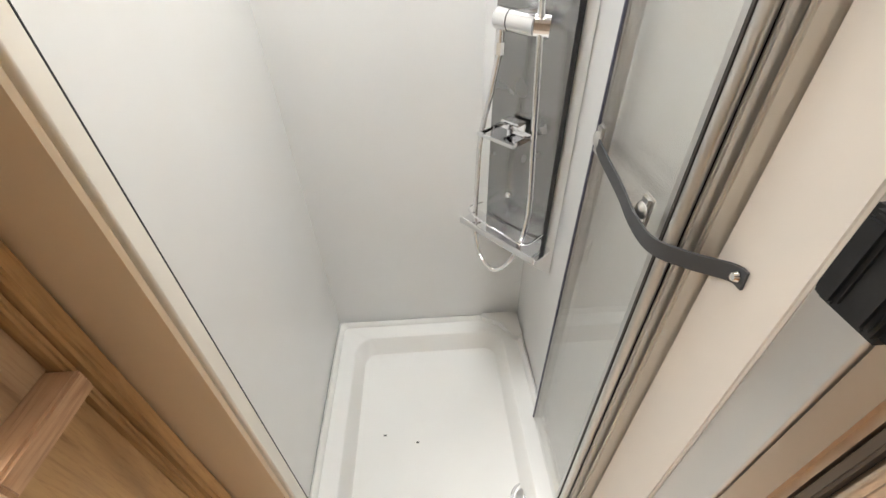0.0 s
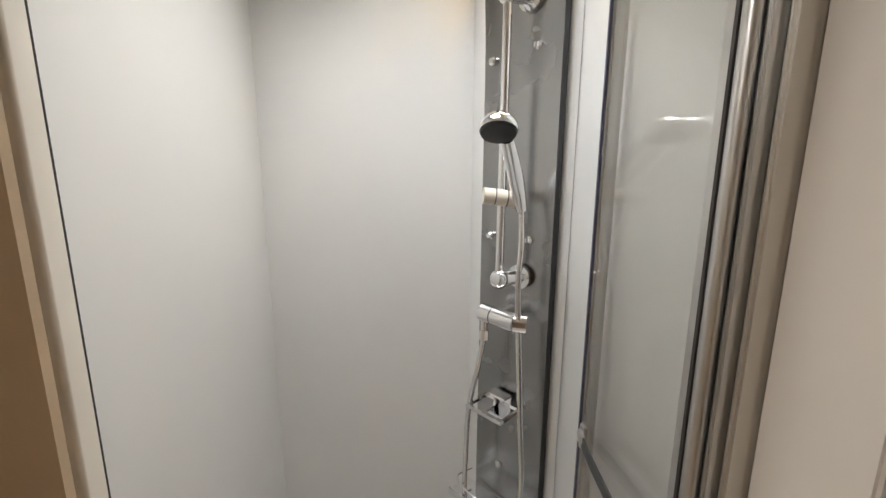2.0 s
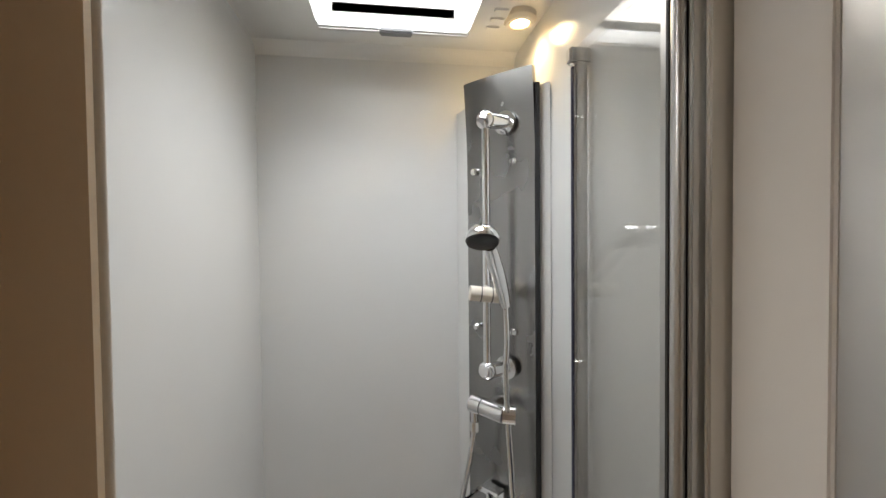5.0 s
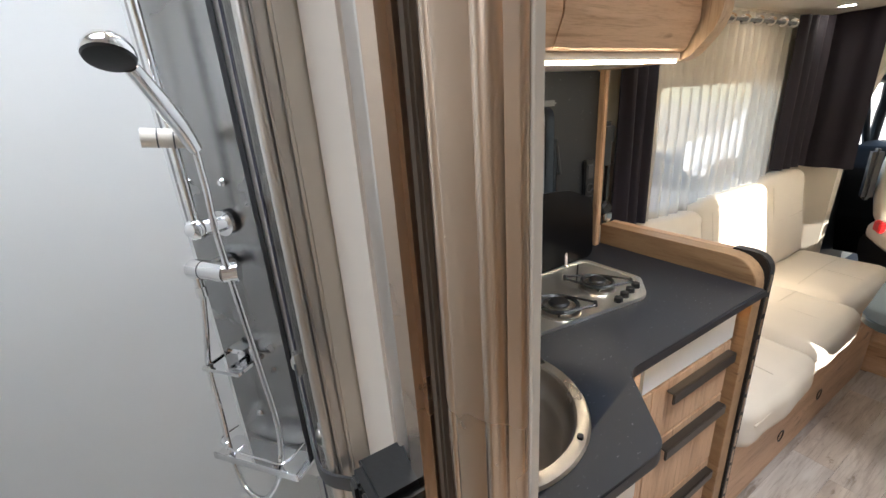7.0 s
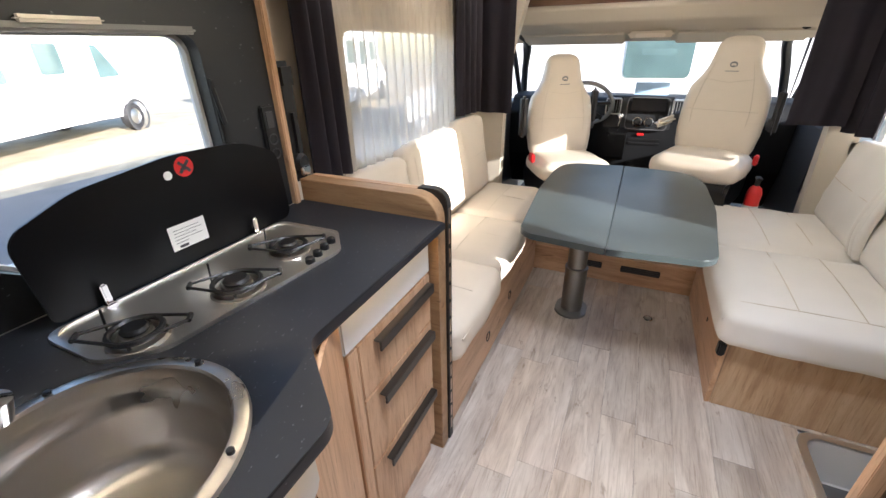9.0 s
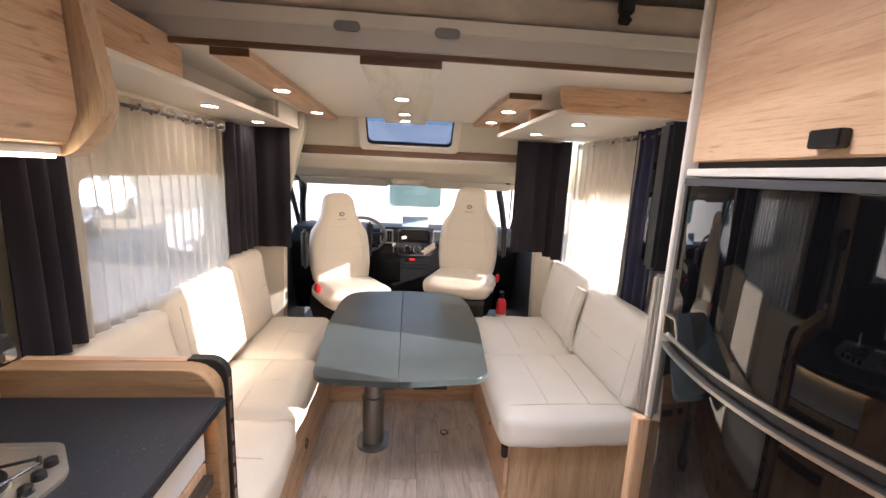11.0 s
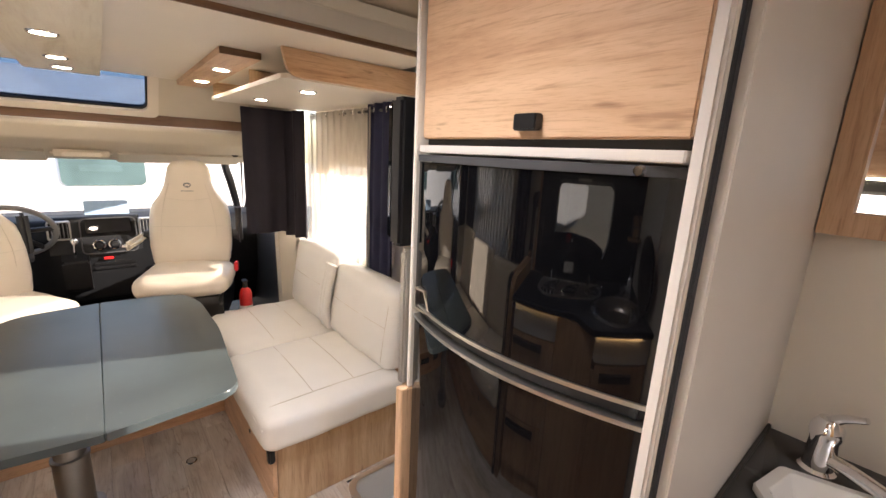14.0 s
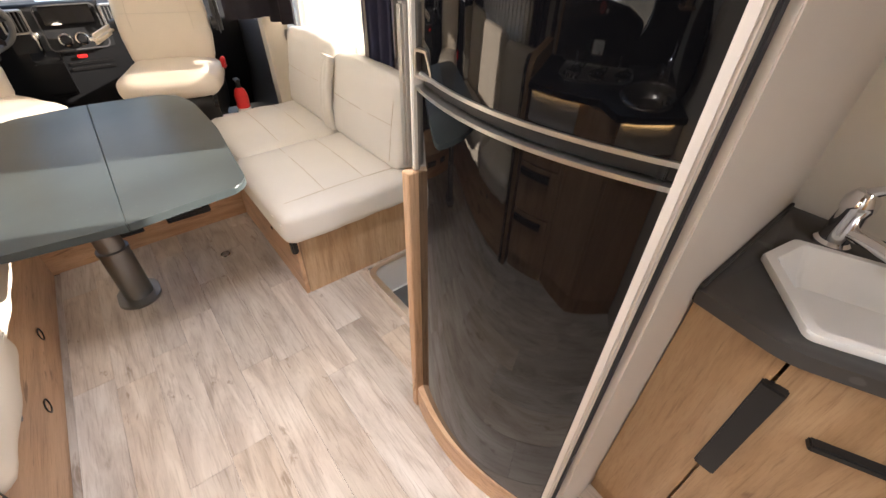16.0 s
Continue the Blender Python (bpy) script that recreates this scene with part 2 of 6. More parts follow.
LEATHER_WHITE = painted("white_leather", (0.78, 0.75, 0.69), 0.38, 0.04, 320, 0.16)
SEAM = painted("seam_thread", (0.64, 0.57, 0.47), 0.8)
BRIGHT_STEEL = metal("bright_steel", (0.86, 0.83, 0.79), 0.38)
NAVY = cloth("aubergine_curtain", (0.009, 0.006, 0.012), sheen=0.0)
BLUE = cloth("navy_curtain", (0.022, 0.024, 0.06), sheen=0.0)
NET = net_cloth("net_curtain")
HOB_STEEL = metal("polished_steel", (0.9, 0.87, 0.82), 0.34)
CHROME = metal("chrome", (0.86, 0.86, 0.87), 0.06)
STEEL = metal("satin_steel", (0.52, 0.48, 0.43), 0.3)
PANEL_STEEL = metal("satin_steel_panel", (0.38, 0.38, 0.38), 0.26)
ALU = metal("aluminium_profile", (0.6, 0.59, 0.57), 0.34, 2)
ALU_WARM = metal("champagne_profile", (0.66, 0.54, 0.43), 0.3)
BLACK = painted("black_plastic", (0.006, 0.006, 0.0065), 0.4, 0.2, 200, 0.1)
BLACK_GLOSS = painted("black_glass", (0.003, 0.003, 0.0035), 0.03, 0.05, 6, 0.006)
BLACK_LID = painted("black_enamel_glass", (0.003, 0.003, 0.0036), 0.3, 0.05, 6, 0.01, Specular_IOR_Level=0.25)
RUBBER = painted("rubber_gasket", (0.025, 0.025, 0.028), 0.7, 0.2, 200, 0.1)
HANDLE = painted("dark_bronze_handle", (0.035, 0.028, 0.022), 0.35, 0.1, 200, 0.05)
GREY_PLASTIC = painted("grey_plastic", (0.2, 0.2, 0.2), 0.45, 0.06, 200, 0.1)
DARK_GREY = painted("dark_grey_plastic", (0.05, 0.05, 0.052), 0.5, 0.1, 200, 0.1)
RED = painted("red_paint", (0.55, 0.02, 0.02), 0.3)
PAPER = painted("white_paper", (0.8, 0.8, 0.78), 0.6)
INK = painted("dark_ink", (0.05, 0.05, 0.055), 0.6)
MAT = cloth("grey_mat", (0.12, 0.12, 0.12), 300, 0.6)
GLASS = pane_glass("window_glass")
TINTED_GLASS = pane_glass("tinted_roof_glass", (0.3, 0.36, 0.45))
DOOR_GLASS = pane_glass("shower_glass", (0.985, 0.985, 0.98), 0.02)
MIRROR = metal("mirror", (0.9, 0.9, 0.9), 0.02)
LAMP_GLOW = glowing("warm_led", (1.0, 0.88, 0.7), 24.0)
STRIP_GLOW = glowing("led_strip", (1.0, 0.86, 0.6), 9.0)
EDGE_GLOW = glowing("led_edge", (1.0, 0.62, 0.25), 9.0)


# ---- building blocks ----
origin = {}


def thing(name, at, label, category, group="", kind=""):
    """An Empty at the thing's base; its parts hang under it."""
    ob = new(name)
    ob.empty_display_size = 0.05
    ob.location = at
    origin[ob] = Vector(at)
    return tagged(ob, label, category, group, kind)


def part(name, bm, mat, parent=None, label="", smooth=35):
    """Links a bmesh, built in world places, as one mesh under its parent."""
    base = origin[parent] if parent else Vector((0, 0, 0))
    bmesh.ops.translate(bm, vec=-base, verts=bm.verts)
    bmesh.ops.recalc_face_normals(bm, faces=bm.faces)
    me = bpy.data.meshes.new(name)
    bm.to_mesh(me)
    bm.free()
    me.materials.append(mat)
    if smooth:
        for poly in me.polygons:
            poly.use_smooth = True
        me.set_sharp_from_angle(angle=radians(smooth))
    ob = new(name, me)
    if parent:
        ob.parent = parent
    origin[ob] = base
    return tagged(ob, label) if label else ob


def structure(name, bm, mat, label, category, smooth=35):
    return tagged(part(name, bm, mat, None, "", smooth), label, category, "", "structure")


def join(*bms):
    """One bmesh from several."""
    out = bms[0]
    for bm in bms[1:]:
        me = bpy.data.meshes.new("tmp")
        bm.to_mesh(me)
        bm.free()
        out.from_mesh(me)
        bpy.data.meshes.remove(me)
    return out


def moved(bm, m):
    bmesh.ops.transform(bm, matrix=m, verts=bm.verts)
    return bm


def box(x0, x1, y0, y1, z0, z1, r=0.003, seg=2):
    bm = bmesh.new()
    bmesh.ops.create_cube(bm, size=1)
    size = Vector((x1 - x0, y1 - y0, z1 - z0))
    moved(bm, Matrix.Translation(((x0 + x1) / 2, (y0 + y1) / 2, (z0 + z1) / 2)) @ Matrix.Diagonal((*size, 1)))
    r = min(r, 0.45 * min(abs(v) for v in size))
    if r > 0:
        bmesh.ops.bevel(bm, geom=bm.edges[:], offset=r, segments=seg, affect="EDGES", clamp_overlap=True)
    return bm


def prism(points, axis, a, b, r=0.0, seg=2):
    """A polygon, given in the two other axes, drawn out along an axis from a to b."""
    bm = bmesh.new()

    def at(p, v):
        c = [p[0], p[1]]
        c.insert(axis, v)
        return bm.verts.new(c)

    low, high = [at(p, a) for p in points], [at(p, b) for p in points]
    n = len(points)
    bm.faces.new(low)
    bm.faces.new(high)
    for k in range(n):
        bm.faces.new((low[k], low[(k + 1) % n], high[(k + 1) % n], high[k]))
    if r:
        rims = [e for e in bm.edges if all(v in low for v in e.verts) or all(v in high for v in e.verts)]
        bmesh.ops.bevel(bm, geom=rims, offset=r, segments=seg, affect="EDGES", clamp_overlap=True)
    return bm


def rounded(points, radii, seg=6):
    """A polygon with its corners rounded by a radius each."""
    out, n = [], len(points)
    for k in range(n):
        p, a, b = Vector(points[k]), Vector(points[k - 1]), Vector(points[(k + 1) % n])
        r = radii[k] if isinstance(radii, (list, tuple)) else radii
        u, v = (a - p).normalized(), (b - p).normalized()
        if r <= 0:
            out.append(tuple(p))
            continue
        half = u.angle(v) / 2
        d = min(r / math.tan(half), 0.48 * (a - p).length, 0.48 * (b - p).length)
        r = d * math.tan(half)
        mid = p + (u + v).normalized() * (r / math.sin(half))
        s, e = p + u * d - mid, p + v * d - mid
        for i in range(seg + 1):
            w = s.lerp(e, i / seg)
            out.append(tuple(mid + w.normalized() * r))
    return out


def rect(a0, a1, b0, b1, r=0.0, seg=6):
    pts = [(a0, b0), (a1, b0), (a1, b1), (a0, b1)]
    return rounded(pts, r, seg) if r else pts


def ring(outer, inner, axis, a, b):
    """A frame between two outlines of as many points."""
    bm = bmesh.new()

    def at(p, v):
        c = [p[0], p[1]]
        c.insert(axis, v)
        return bm.verts.new(c)

    loops = [[at(p, v) for p in pts] for pts, v in ((outer, a), (outer, b), (inner, b), (inner, a))]
    n = len(outer)
    for j in range(4):
        for k in range(n):
            bm.faces.new((loops[j][k], loops[j][(k + 1) % n], loops[(j + 1) % 4][(k + 1) % n], loops[(j + 1) % 4][k]))
    return bm


def tube(points, r, seg=10, caps=True):
    """A round bar along a line of places."""
    bm = bmesh.new()
    pts = [Vector(p) for p in points]
    rows, side = [], None
    for k, p in enumerate(pts):
        way = (pts[min(k + 1, len(pts) - 1)] - pts[max(k - 1, 0)]).normalized()
        if side is None:
            side = way.orthogonal().normalized()
        side = (side - way * side.dot(way)).normalized()
        up = way.cross(side)
        rk = r[k] if isinstance(r, (list, tuple)) else r
        rows.append([bm.verts.new(p + rk * (math.cos(a) * side + math.sin(a) * up)) for a in (2 * math.pi * i / seg for i in range(seg))])
    for a, b in zip(rows, rows[1:]):
        for i in range(seg):
            bm.faces.new((a[i], a[(i + 1) % seg], b[(i + 1) % seg], b[i]))
    if caps:
        bm.faces.new(rows[0])
        bm.faces.new(rows[-1])
    return bm


def arc(points, steps=8):
    """A smooth line through places (Catmull-Rom)."""
    p = [Vector(v) for v in points]
    p = [2 * p[0] - p[1]] + p + [2 * p[-1] - p[-2]]
    out = []
    for k in range(1, len(p) - 2):
        for i in range(steps):
            t = i / steps
            out.append(0.5 * (2 * p[k] + (p[k + 1] - p[k - 1]) * t + (2 * p[k - 1] - 5 * p[k] + 4 * p[k + 1] - p[k + 2]) * t * t + (3 * p[k] - p[k - 1] - 3 * p[k + 1] + p[k + 2]) * t**3))
    return out + [p[-2]]


def lathe(profile, centre, axis=(0, 0, 1), seg=32):
    """A profile of (radius, height) turned about an axis."""
    bm = bmesh.new()
    rows = []
    for r, h in profile:
        if r < 1e-5:
            rows.append([bm.verts.new((0, 0, h))])
        else:
            rows.append([bm.verts.new((r * math.cos(a), r * math.sin(a), h)) for a in (2 * math.pi * i / seg for i in range(seg))])
    for a, b in zip(rows, rows[1:]):
        for i in range(seg):
            j = (i + 1) % seg
            if len(a) == 1 and len(b) > 1:
                bm.faces.new((a[0], b[j], b[i]))
            elif len(b) == 1 and len(a) > 1:
                bm.faces.new((a[i], a[j], b[0]))
            elif len(a) > 1:
                bm.faces.new((a[i], a[j], b[j], b[i]))
    turn = Vector(axis).to_track_quat("Z", "Y").to_matrix().to_4x4()
    return moved(bm, Matrix.Translation(centre) @ turn)


def cushion(x0, x1, y0, y1, z0, z1, r=0.035, puff=0.012, cuts=14, wave=0.004, seed=0.0):
    """An upholstered block: rounded edges, bulging faces and slight creases."""
    bm = bmesh.new()
    bmesh.ops.create_cube(bm, size=2)
    bmesh.ops.subdivide_edges(bm, edges=bm.edges[:], cuts=cuts, use_grid_fill=True)
    half = Vector(((x1 - x0) / 2, (y1 - y0) / 2, (z1 - z0) / 2))
    mid = Vector(((x0 + x1) / 2, (y0 + y1) / 2, (z0 + z1) / 2))
    r = min(r, 0.9 * min(half))
    for v in bm.verts:
        u = v.co.copy()
        p = Vector([u[i] * half[i] for i in range(3)])
        core = Vector([max(-(half[i] - r), min(half[i] - r, p[i])) for i in range(3)])
        off = p - core
        if off.length > 1e-9:
            out = off.normalized()
            p = core + out * r
        else:
            out = Vector((0, 0, 0))
        for i in range(3):
            j, k = (i + 1) % 3, (i + 2) % 3
            if abs(u[i]) > 0.999:
                p[i] += math.copysign(puff * (1 - u[j] ** 2) * (1 - u[k] ** 2), u[i])
        w = mid + p
        p += out * wave * noise.noise(Vector((w.x * 9 + seed, w.y * 9, w.z * 9)))
        v.co = mid + p
    return bm


def holed_wall(axis, c0, c1, u0, u1, v0, v1, holes):
    """A slab across an axis, with rectangular openings (u0, u1, v0, v1) through it."""
    us = sorted({u0, u1, *(h[0] for h in holes), *(h[1] for h in holes)})
    vs = sorted({v0, v1, *(h[2] for h in holes), *(h[3] for h in holes)})
    us, vs = [u for u in us if u0 <= u <= u1], [v for v in vs if v0 <= v <= v1]
    bm = bmesh.new()
    grid = {}

    def vert(c, u, v):
        key = (c, u, v)
        if key not in grid:
            p = [u, v]
            p.insert(axis, c)
            grid[key] = bm.verts.new(p)
        return grid[key]

    def solid(i, j):
        if not (0 <= i < len(us) - 1 and 0 <= j < len(vs) - 1):
            return False
        um, vm = (us[i] + us[i + 1]) / 2, (vs[j] + vs[j + 1]) / 2
        return not any(h[0] < um < h[1] and h[2] < vm < h[3] for h in holes)

    for i in range(len(us) - 1):
        for j in range(len(vs) - 1):
            if not solid(i, j):
                continue
            a, b, c, d = us[i], us[i + 1], vs[j], vs[j + 1]
            for w in (c0, c1):
                bm.faces.new([vert(w, *p) for p in ((a, c), (b, c), (b, d), (a, d))])
            for (ni, nj), p, q in (((i - 1, j), (a, c), (a, d)), ((i + 1, j), (b, c), (b, d)), ((i, j - 1), (a, c), (b, c)), ((i, j + 1), (a, d), (b, d))):
                if not solid(ni, nj):
                    bm.faces.new((vert(c0, *p), vert(c0, *q), vert(c1, *q), vert(c1, *p)))
    return bm


def text_mesh(body, size, m, depth=0.0006):
    curve = bpy.data.curves.new("txt", "FONT")
    curve.body, curve.size, curve.extrude, curve.align_x = body, size, depth, "CENTER"
    ob = bpy.data.objects.new("txt", curve)
    me = bpy.data.meshes.new_from_object(ob)
    bm = bmesh.new()
    bm.from_mesh(me)
    bpy.data.objects.remove(ob)
    bpy.data.curves.remove(curve)
    bpy.data.meshes.remove(me)
    return moved(bm, m)


# ---- the setting ----
WELL = (1.72, 2.33, -1.12, -0.66)          # the step well at the entrance door
structure("floor", holed_wall(2, -0.06, -0.004, -1.3, 3.3, -1.2, 1.3, [(1.7, 2.35, -1.12, -0.64)]), DARK_GREY, "plywood sub-floor under grey oak planks", "floor", 0)
structure("ground", box(-60, 60, -60, 60, -0.6, -0.55, 0), painted("gravel_ground", (0.4, 0.34, 0.24), 0.9, 0.25, 25, 0.6), "sunlit sandy gravel yard round the vehicle", "ground", 0)
structure("wall_left", holed_wall(1, 1.18, 1.3, 0.707, 3.72, -0.06, 2.16, [(0.8, 1.62, 0.95, 1.47), (2.16, 3.25, 0.88, 1.44)]), CREAM, "cream side wall with two window openings", "wall", 0)
structure("wall_right", holed_wall(1, -1.2, -1.12, -1.3, 3.72, -0.3, 2.16, [(1.72, 2.33, -0.3, 1.86), (2.72, 3.55, 0.86, 1.42)]), CREAM, "cream side wall with a door and a window opening", "wall", 0)
# the last opening is added for the fill lamp at the unseen bedroom end
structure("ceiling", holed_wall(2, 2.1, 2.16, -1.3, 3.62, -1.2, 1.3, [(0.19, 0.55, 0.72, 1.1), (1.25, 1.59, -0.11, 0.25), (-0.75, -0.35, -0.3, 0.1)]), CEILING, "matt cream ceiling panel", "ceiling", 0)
structure("wall_rear", box(-1.3, -1.25, -1.12, 1.3, -0.06, 2.1, 0), CREAM, "cream wall closing the sleeping end", "wall", 0)
structure("wall_bedroom", box(-1.25, 0.0, 1.24, 1.3, -0.06, 2.1, 0), CREAM, "cream side wall of the sleeping end", "wall", 0)
structure("wall_washroom_front", box(1.03, 1.0465, -1.12, -0.463, 0.0, 2.1, 0.002), BEIGE, "beige partition wall beside the fridge", "wall")
structure("wall_washroom_back", box(0.0, 1.03, -1.12, -1.105, 0.0, 2.1, 0), CREAM_LIGHT, "cream washroom back wall", "wall", 0)
structure("wall_washroom_rear", box(-0.04, 0.0, -1.105, -0.47, 0.0, 2.1, 0), BEIGE, "beige washroom side wall", "wall", 0)

# floor of the shower room's neighbour: the well with its mat and rim
# step walls are white, not cream: light from the door is in the colour
structure("entrance_step", join(box(1.72, 2.33, -1.12, -0.66, -0.25, -0.2, 0), box(1.7, 1.72, -1.12, -0.66, -0.25, -0.005, 0), box(2.33, 2.35, -1.12, -0.66, -0.25, -0.005, 0), box(1.7, 2.35, -0.66, -0.64, -0.25, -0.005, 0)), WHITE, "sunken entrance step below the door", "step", 0)
mat_ob = part("door_mat", box(1.74, 2.31, -1.1, -0.68, -0.199, -0.186, 0.005), MAT)
tagged(mat_ob, "grey ribbed mat lying in the entrance step", "mat")
structure("trim_step", ring(rect(1.695, 2.355, -1.119, -0.632, 0.075), rect(1.722, 2.328, -1.1, -0.661, 0.055), 2, -0.003, 0.005), BRIGHT_STEEL, "flat steel edge round the entrance step", "trim")

# entrance door with its window
door = thing("door_1", (2.02, -1.16, -0.25), "white entrance door with a window, shut", "door", "", "structure")
part("leaf", holed_wall(1, -1.18, -1.14, 1.735, 2.315, -0.25, 1.84, [(1.77, 2.28, 0.96, 1.78)]), CREAM_LIGHT, door, "", 0)
part("window_frame", ring(rect(1.755, 2.295, 0.945, 1.795, 0.06), rect(1.78, 2.27, 0.97, 1.77, 0.05), 1, -1.19, -1.125), BLACK, door)
pane = part("pane", box(1.77, 2.28, -1.162, -1.158, 0.96, 1.78, 0), GLASS, door, "", 0)
pane.visible_shadow = False
part("door_handle", join(box(1.77, 1.8, -1.14, -1.1, 0.86, 0.98, 0.006), box(1.77, 1.88, -1.115, -1.1, 0.95, 0.97, 0.006)), BLACK, door)


# ---- the shower ----
structure("wall_shower_back", box(0.0, 0.706, 1.268, 1.3, 0.0, 2.1, 0), WHITE, "glossy white shower back panel", "wall", 0)
structure("wall_shower_left", box(0.0, 0.024, 0.575, 1.268, 0.0, 2.1, 0), WHITE, "glossy white shower side panel", "wall", 0)
structure("wall_partition", box(0.686, 0.706, 0.553, 1.268, 0.0, 2.1, 0.002), WHITE, "white partition wall between shower and kitchen", "wall")
ceil_bm = holed_wall(2, 2.0, 2.02, 0.024, 0.686, 0.5, 1.268, [(0.19, 0.55, 0.72, 1.1)])
structure("ceiling_shower", ceil_bm, TRAY, "white shower ceiling with a roof light", "ceiling", 0)
structure("ceiling_cove", prism([(1.268, 2.0), (1.268, 1.972), (1.263, 1.984), (1.254, 1.994), (1.24, 2.0)], 0, 0.024, 0.686), TRAY, "rounded white edge of the shower ceiling", "trim")

roof = thing("window_1", (0.36, 0.83, 1.92), "white framed roof light over the shower, closed", "skylight", "", "structure")
part("window_frame", ring(rect(0.15, 0.59, 0.68, 1.14, 0.05), rect(0.2, 0.525, 0.73, 1.1, 0.03), 2, 1.965, 2.1), TRAY, roof)
part("blind_rail", box(0.2, 0.525, 1.084, 1.1, 1.957, 1.976, 0.004), ALU, roof, "silver blind rail")
part("blind_handle", box(0.33, 0.4, 1.074, 1.096, 1.95, 1.96, 0.003), GREY_PLASTIC, roof)
for k in range(9):
    part("vent_slat", box(0.556, 0.586, 0.78 + 0.034 * k, 0.794 + 0.034 * k, 1.962, 1.968, 0.002), TRAY, roof)

spot_lamp = thing("ceiling_spot", (0.634, 1.065, 1.995), "round warm white spotlight in the shower ceiling, lit", "lamp")
part("rim", lathe([(0.021, -0.016), (0.03, -0.016), (0.036, -0.008), (0.036, 0.004), (0.021, 0.004)], (0.634, 1.065, 1.995)), CREAM_LIGHT, spot_lamp)
part("bulb", lathe([(0, -0.014), (0.02, -0.014), (0.02, -0.004), (0, -0.004)], (0.634, 1.065, 1.995)), glowing("spot_bulb", (1.0, 0.72, 0.36), 9), spot_lamp)

# tray: outer rim, sloping inner wall, floor
def tray_bm():
    bm = bmesh.new()
    loops = []
    for inset, z, r in ((0.0, 0.0, 0.01), (0.0, 0.128, 0.01), (0.008, 0.135, 0.015), (0.016, 0.128, 0.015), (0.02, 0.118, 0.02), (0.068, 0.113, 0.05), (0.073, 0.108, 0.05), (0.09, 0.062, 0.045), (0.096, 0.053, 0.04), (0.13, 0.05, 0.035)):
        pts = rounded([(0.026 + inset, 0.5 + inset), (0.684 - inset, 0.5 + inset), (0.684 - inset, 1.266 - inset), (0.026 + inset, 1.266 - inset)], r, 5)
        loops.append([bm.verts.new((x, y, z)) for x, y in pts])
    for a, b in zip(loops, loops[1:]):
        for k in range(len(a)):
            bm.faces.new((a[k], a[(k + 1) % len(a)], b[(k + 1) % len(a)], b[k]))
    bm.faces.new(loops[-1])
    return bm


tray = thing("shower_tray", (0.36, 0.88, 0.0), "white acrylic shower tray with a raised rim", "shower tray")
part("basin", tray_bm(), TRAY, tray)
part("drain", join(lathe([(0, 0.012), (0.012, 0.012), (0.03, 0.008), (0.036, 0.003), (0.036, 0.0)], (0.604, 0.66, 0.051)), lathe([(0.04, 0.0), (0.046, 0.004), (0.05, 0.0)], (0.604, 0.66, 0.051))), CHROME, tray, "chrome drain cap")
part("corner_block", prism(rounded([(0.545, 1.262), (0.55, 1.244), (0.61, 1.215), (0.65, 1.15), (0.682, 1.14), (0.682, 1.262)], 0.012), 2, 0.118, 0.14, 0.008), TRAY, tray, "white moulded corner under the shower column")
for x, y in ((0.2, 0.866), (0.3, 0.838)):
    part("drip_mark", box(x, x + 0.009, y, y + 0.005, 0.0505, 0.0512, 0), INK, tray)

# shower column across the corner
COL_A, COL_B = Vector((0.527, 1.165)), Vector((0.644, 1.02))          # its two upright edges
COL_U = (COL_B - COL_A).normalized()
COL_N = Vector((-0.76, -0.65))
COL_N = (COL_N - COL_U * COL_N.dot(COL_U)).normalized()
WIDE = (COL_B - COL_A).length


def col(u, z, out=0.0):
    """A place on the column: u across (0 to 1), z, and how far it stands out."""
    p = COL_A + COL_U * (u * WIDE) + COL_N * out
    return Vector((p.x, p.y, z))


def column_panel():
    bm = bmesh.new()
    rows = []
    nu, nz = 9, 26
    for j in range(nz + 1):
        t = j / nz
        z = 0.625 + t * 1.255
        lean = -0.012 + 0.012 * max(0, (t - 0.82) / 0.18) ** 1.6
        rows.append([[bm.verts.new(col(i / nu, z + (-0.006 * i / nu if j == nz else 0), lean + d + 0.006 * math.sin(math.pi * i / nu))) for i in range(nu + 1)] for d in (0.0, -0.012)])
    for j in range(nz):
        for i in range(nu):
            for s in (0, 1):
                bm.faces.new((rows[j][s][i], rows[j][s][i + 1], rows[j + 1][s][i + 1], rows[j + 1][s][i]))
        for i in (0, nu):
            bm.faces.new((rows[j][0][i], rows[j + 1][0][i], rows[j + 1][1][i], rows[j][1][i]))
    for j in (0, nz):
        for i in range(nu):
            bm.faces.new((rows[j][0][i], rows[j][0][i + 1], rows[j][1][i + 1], rows[j][1][i]))
    return bm


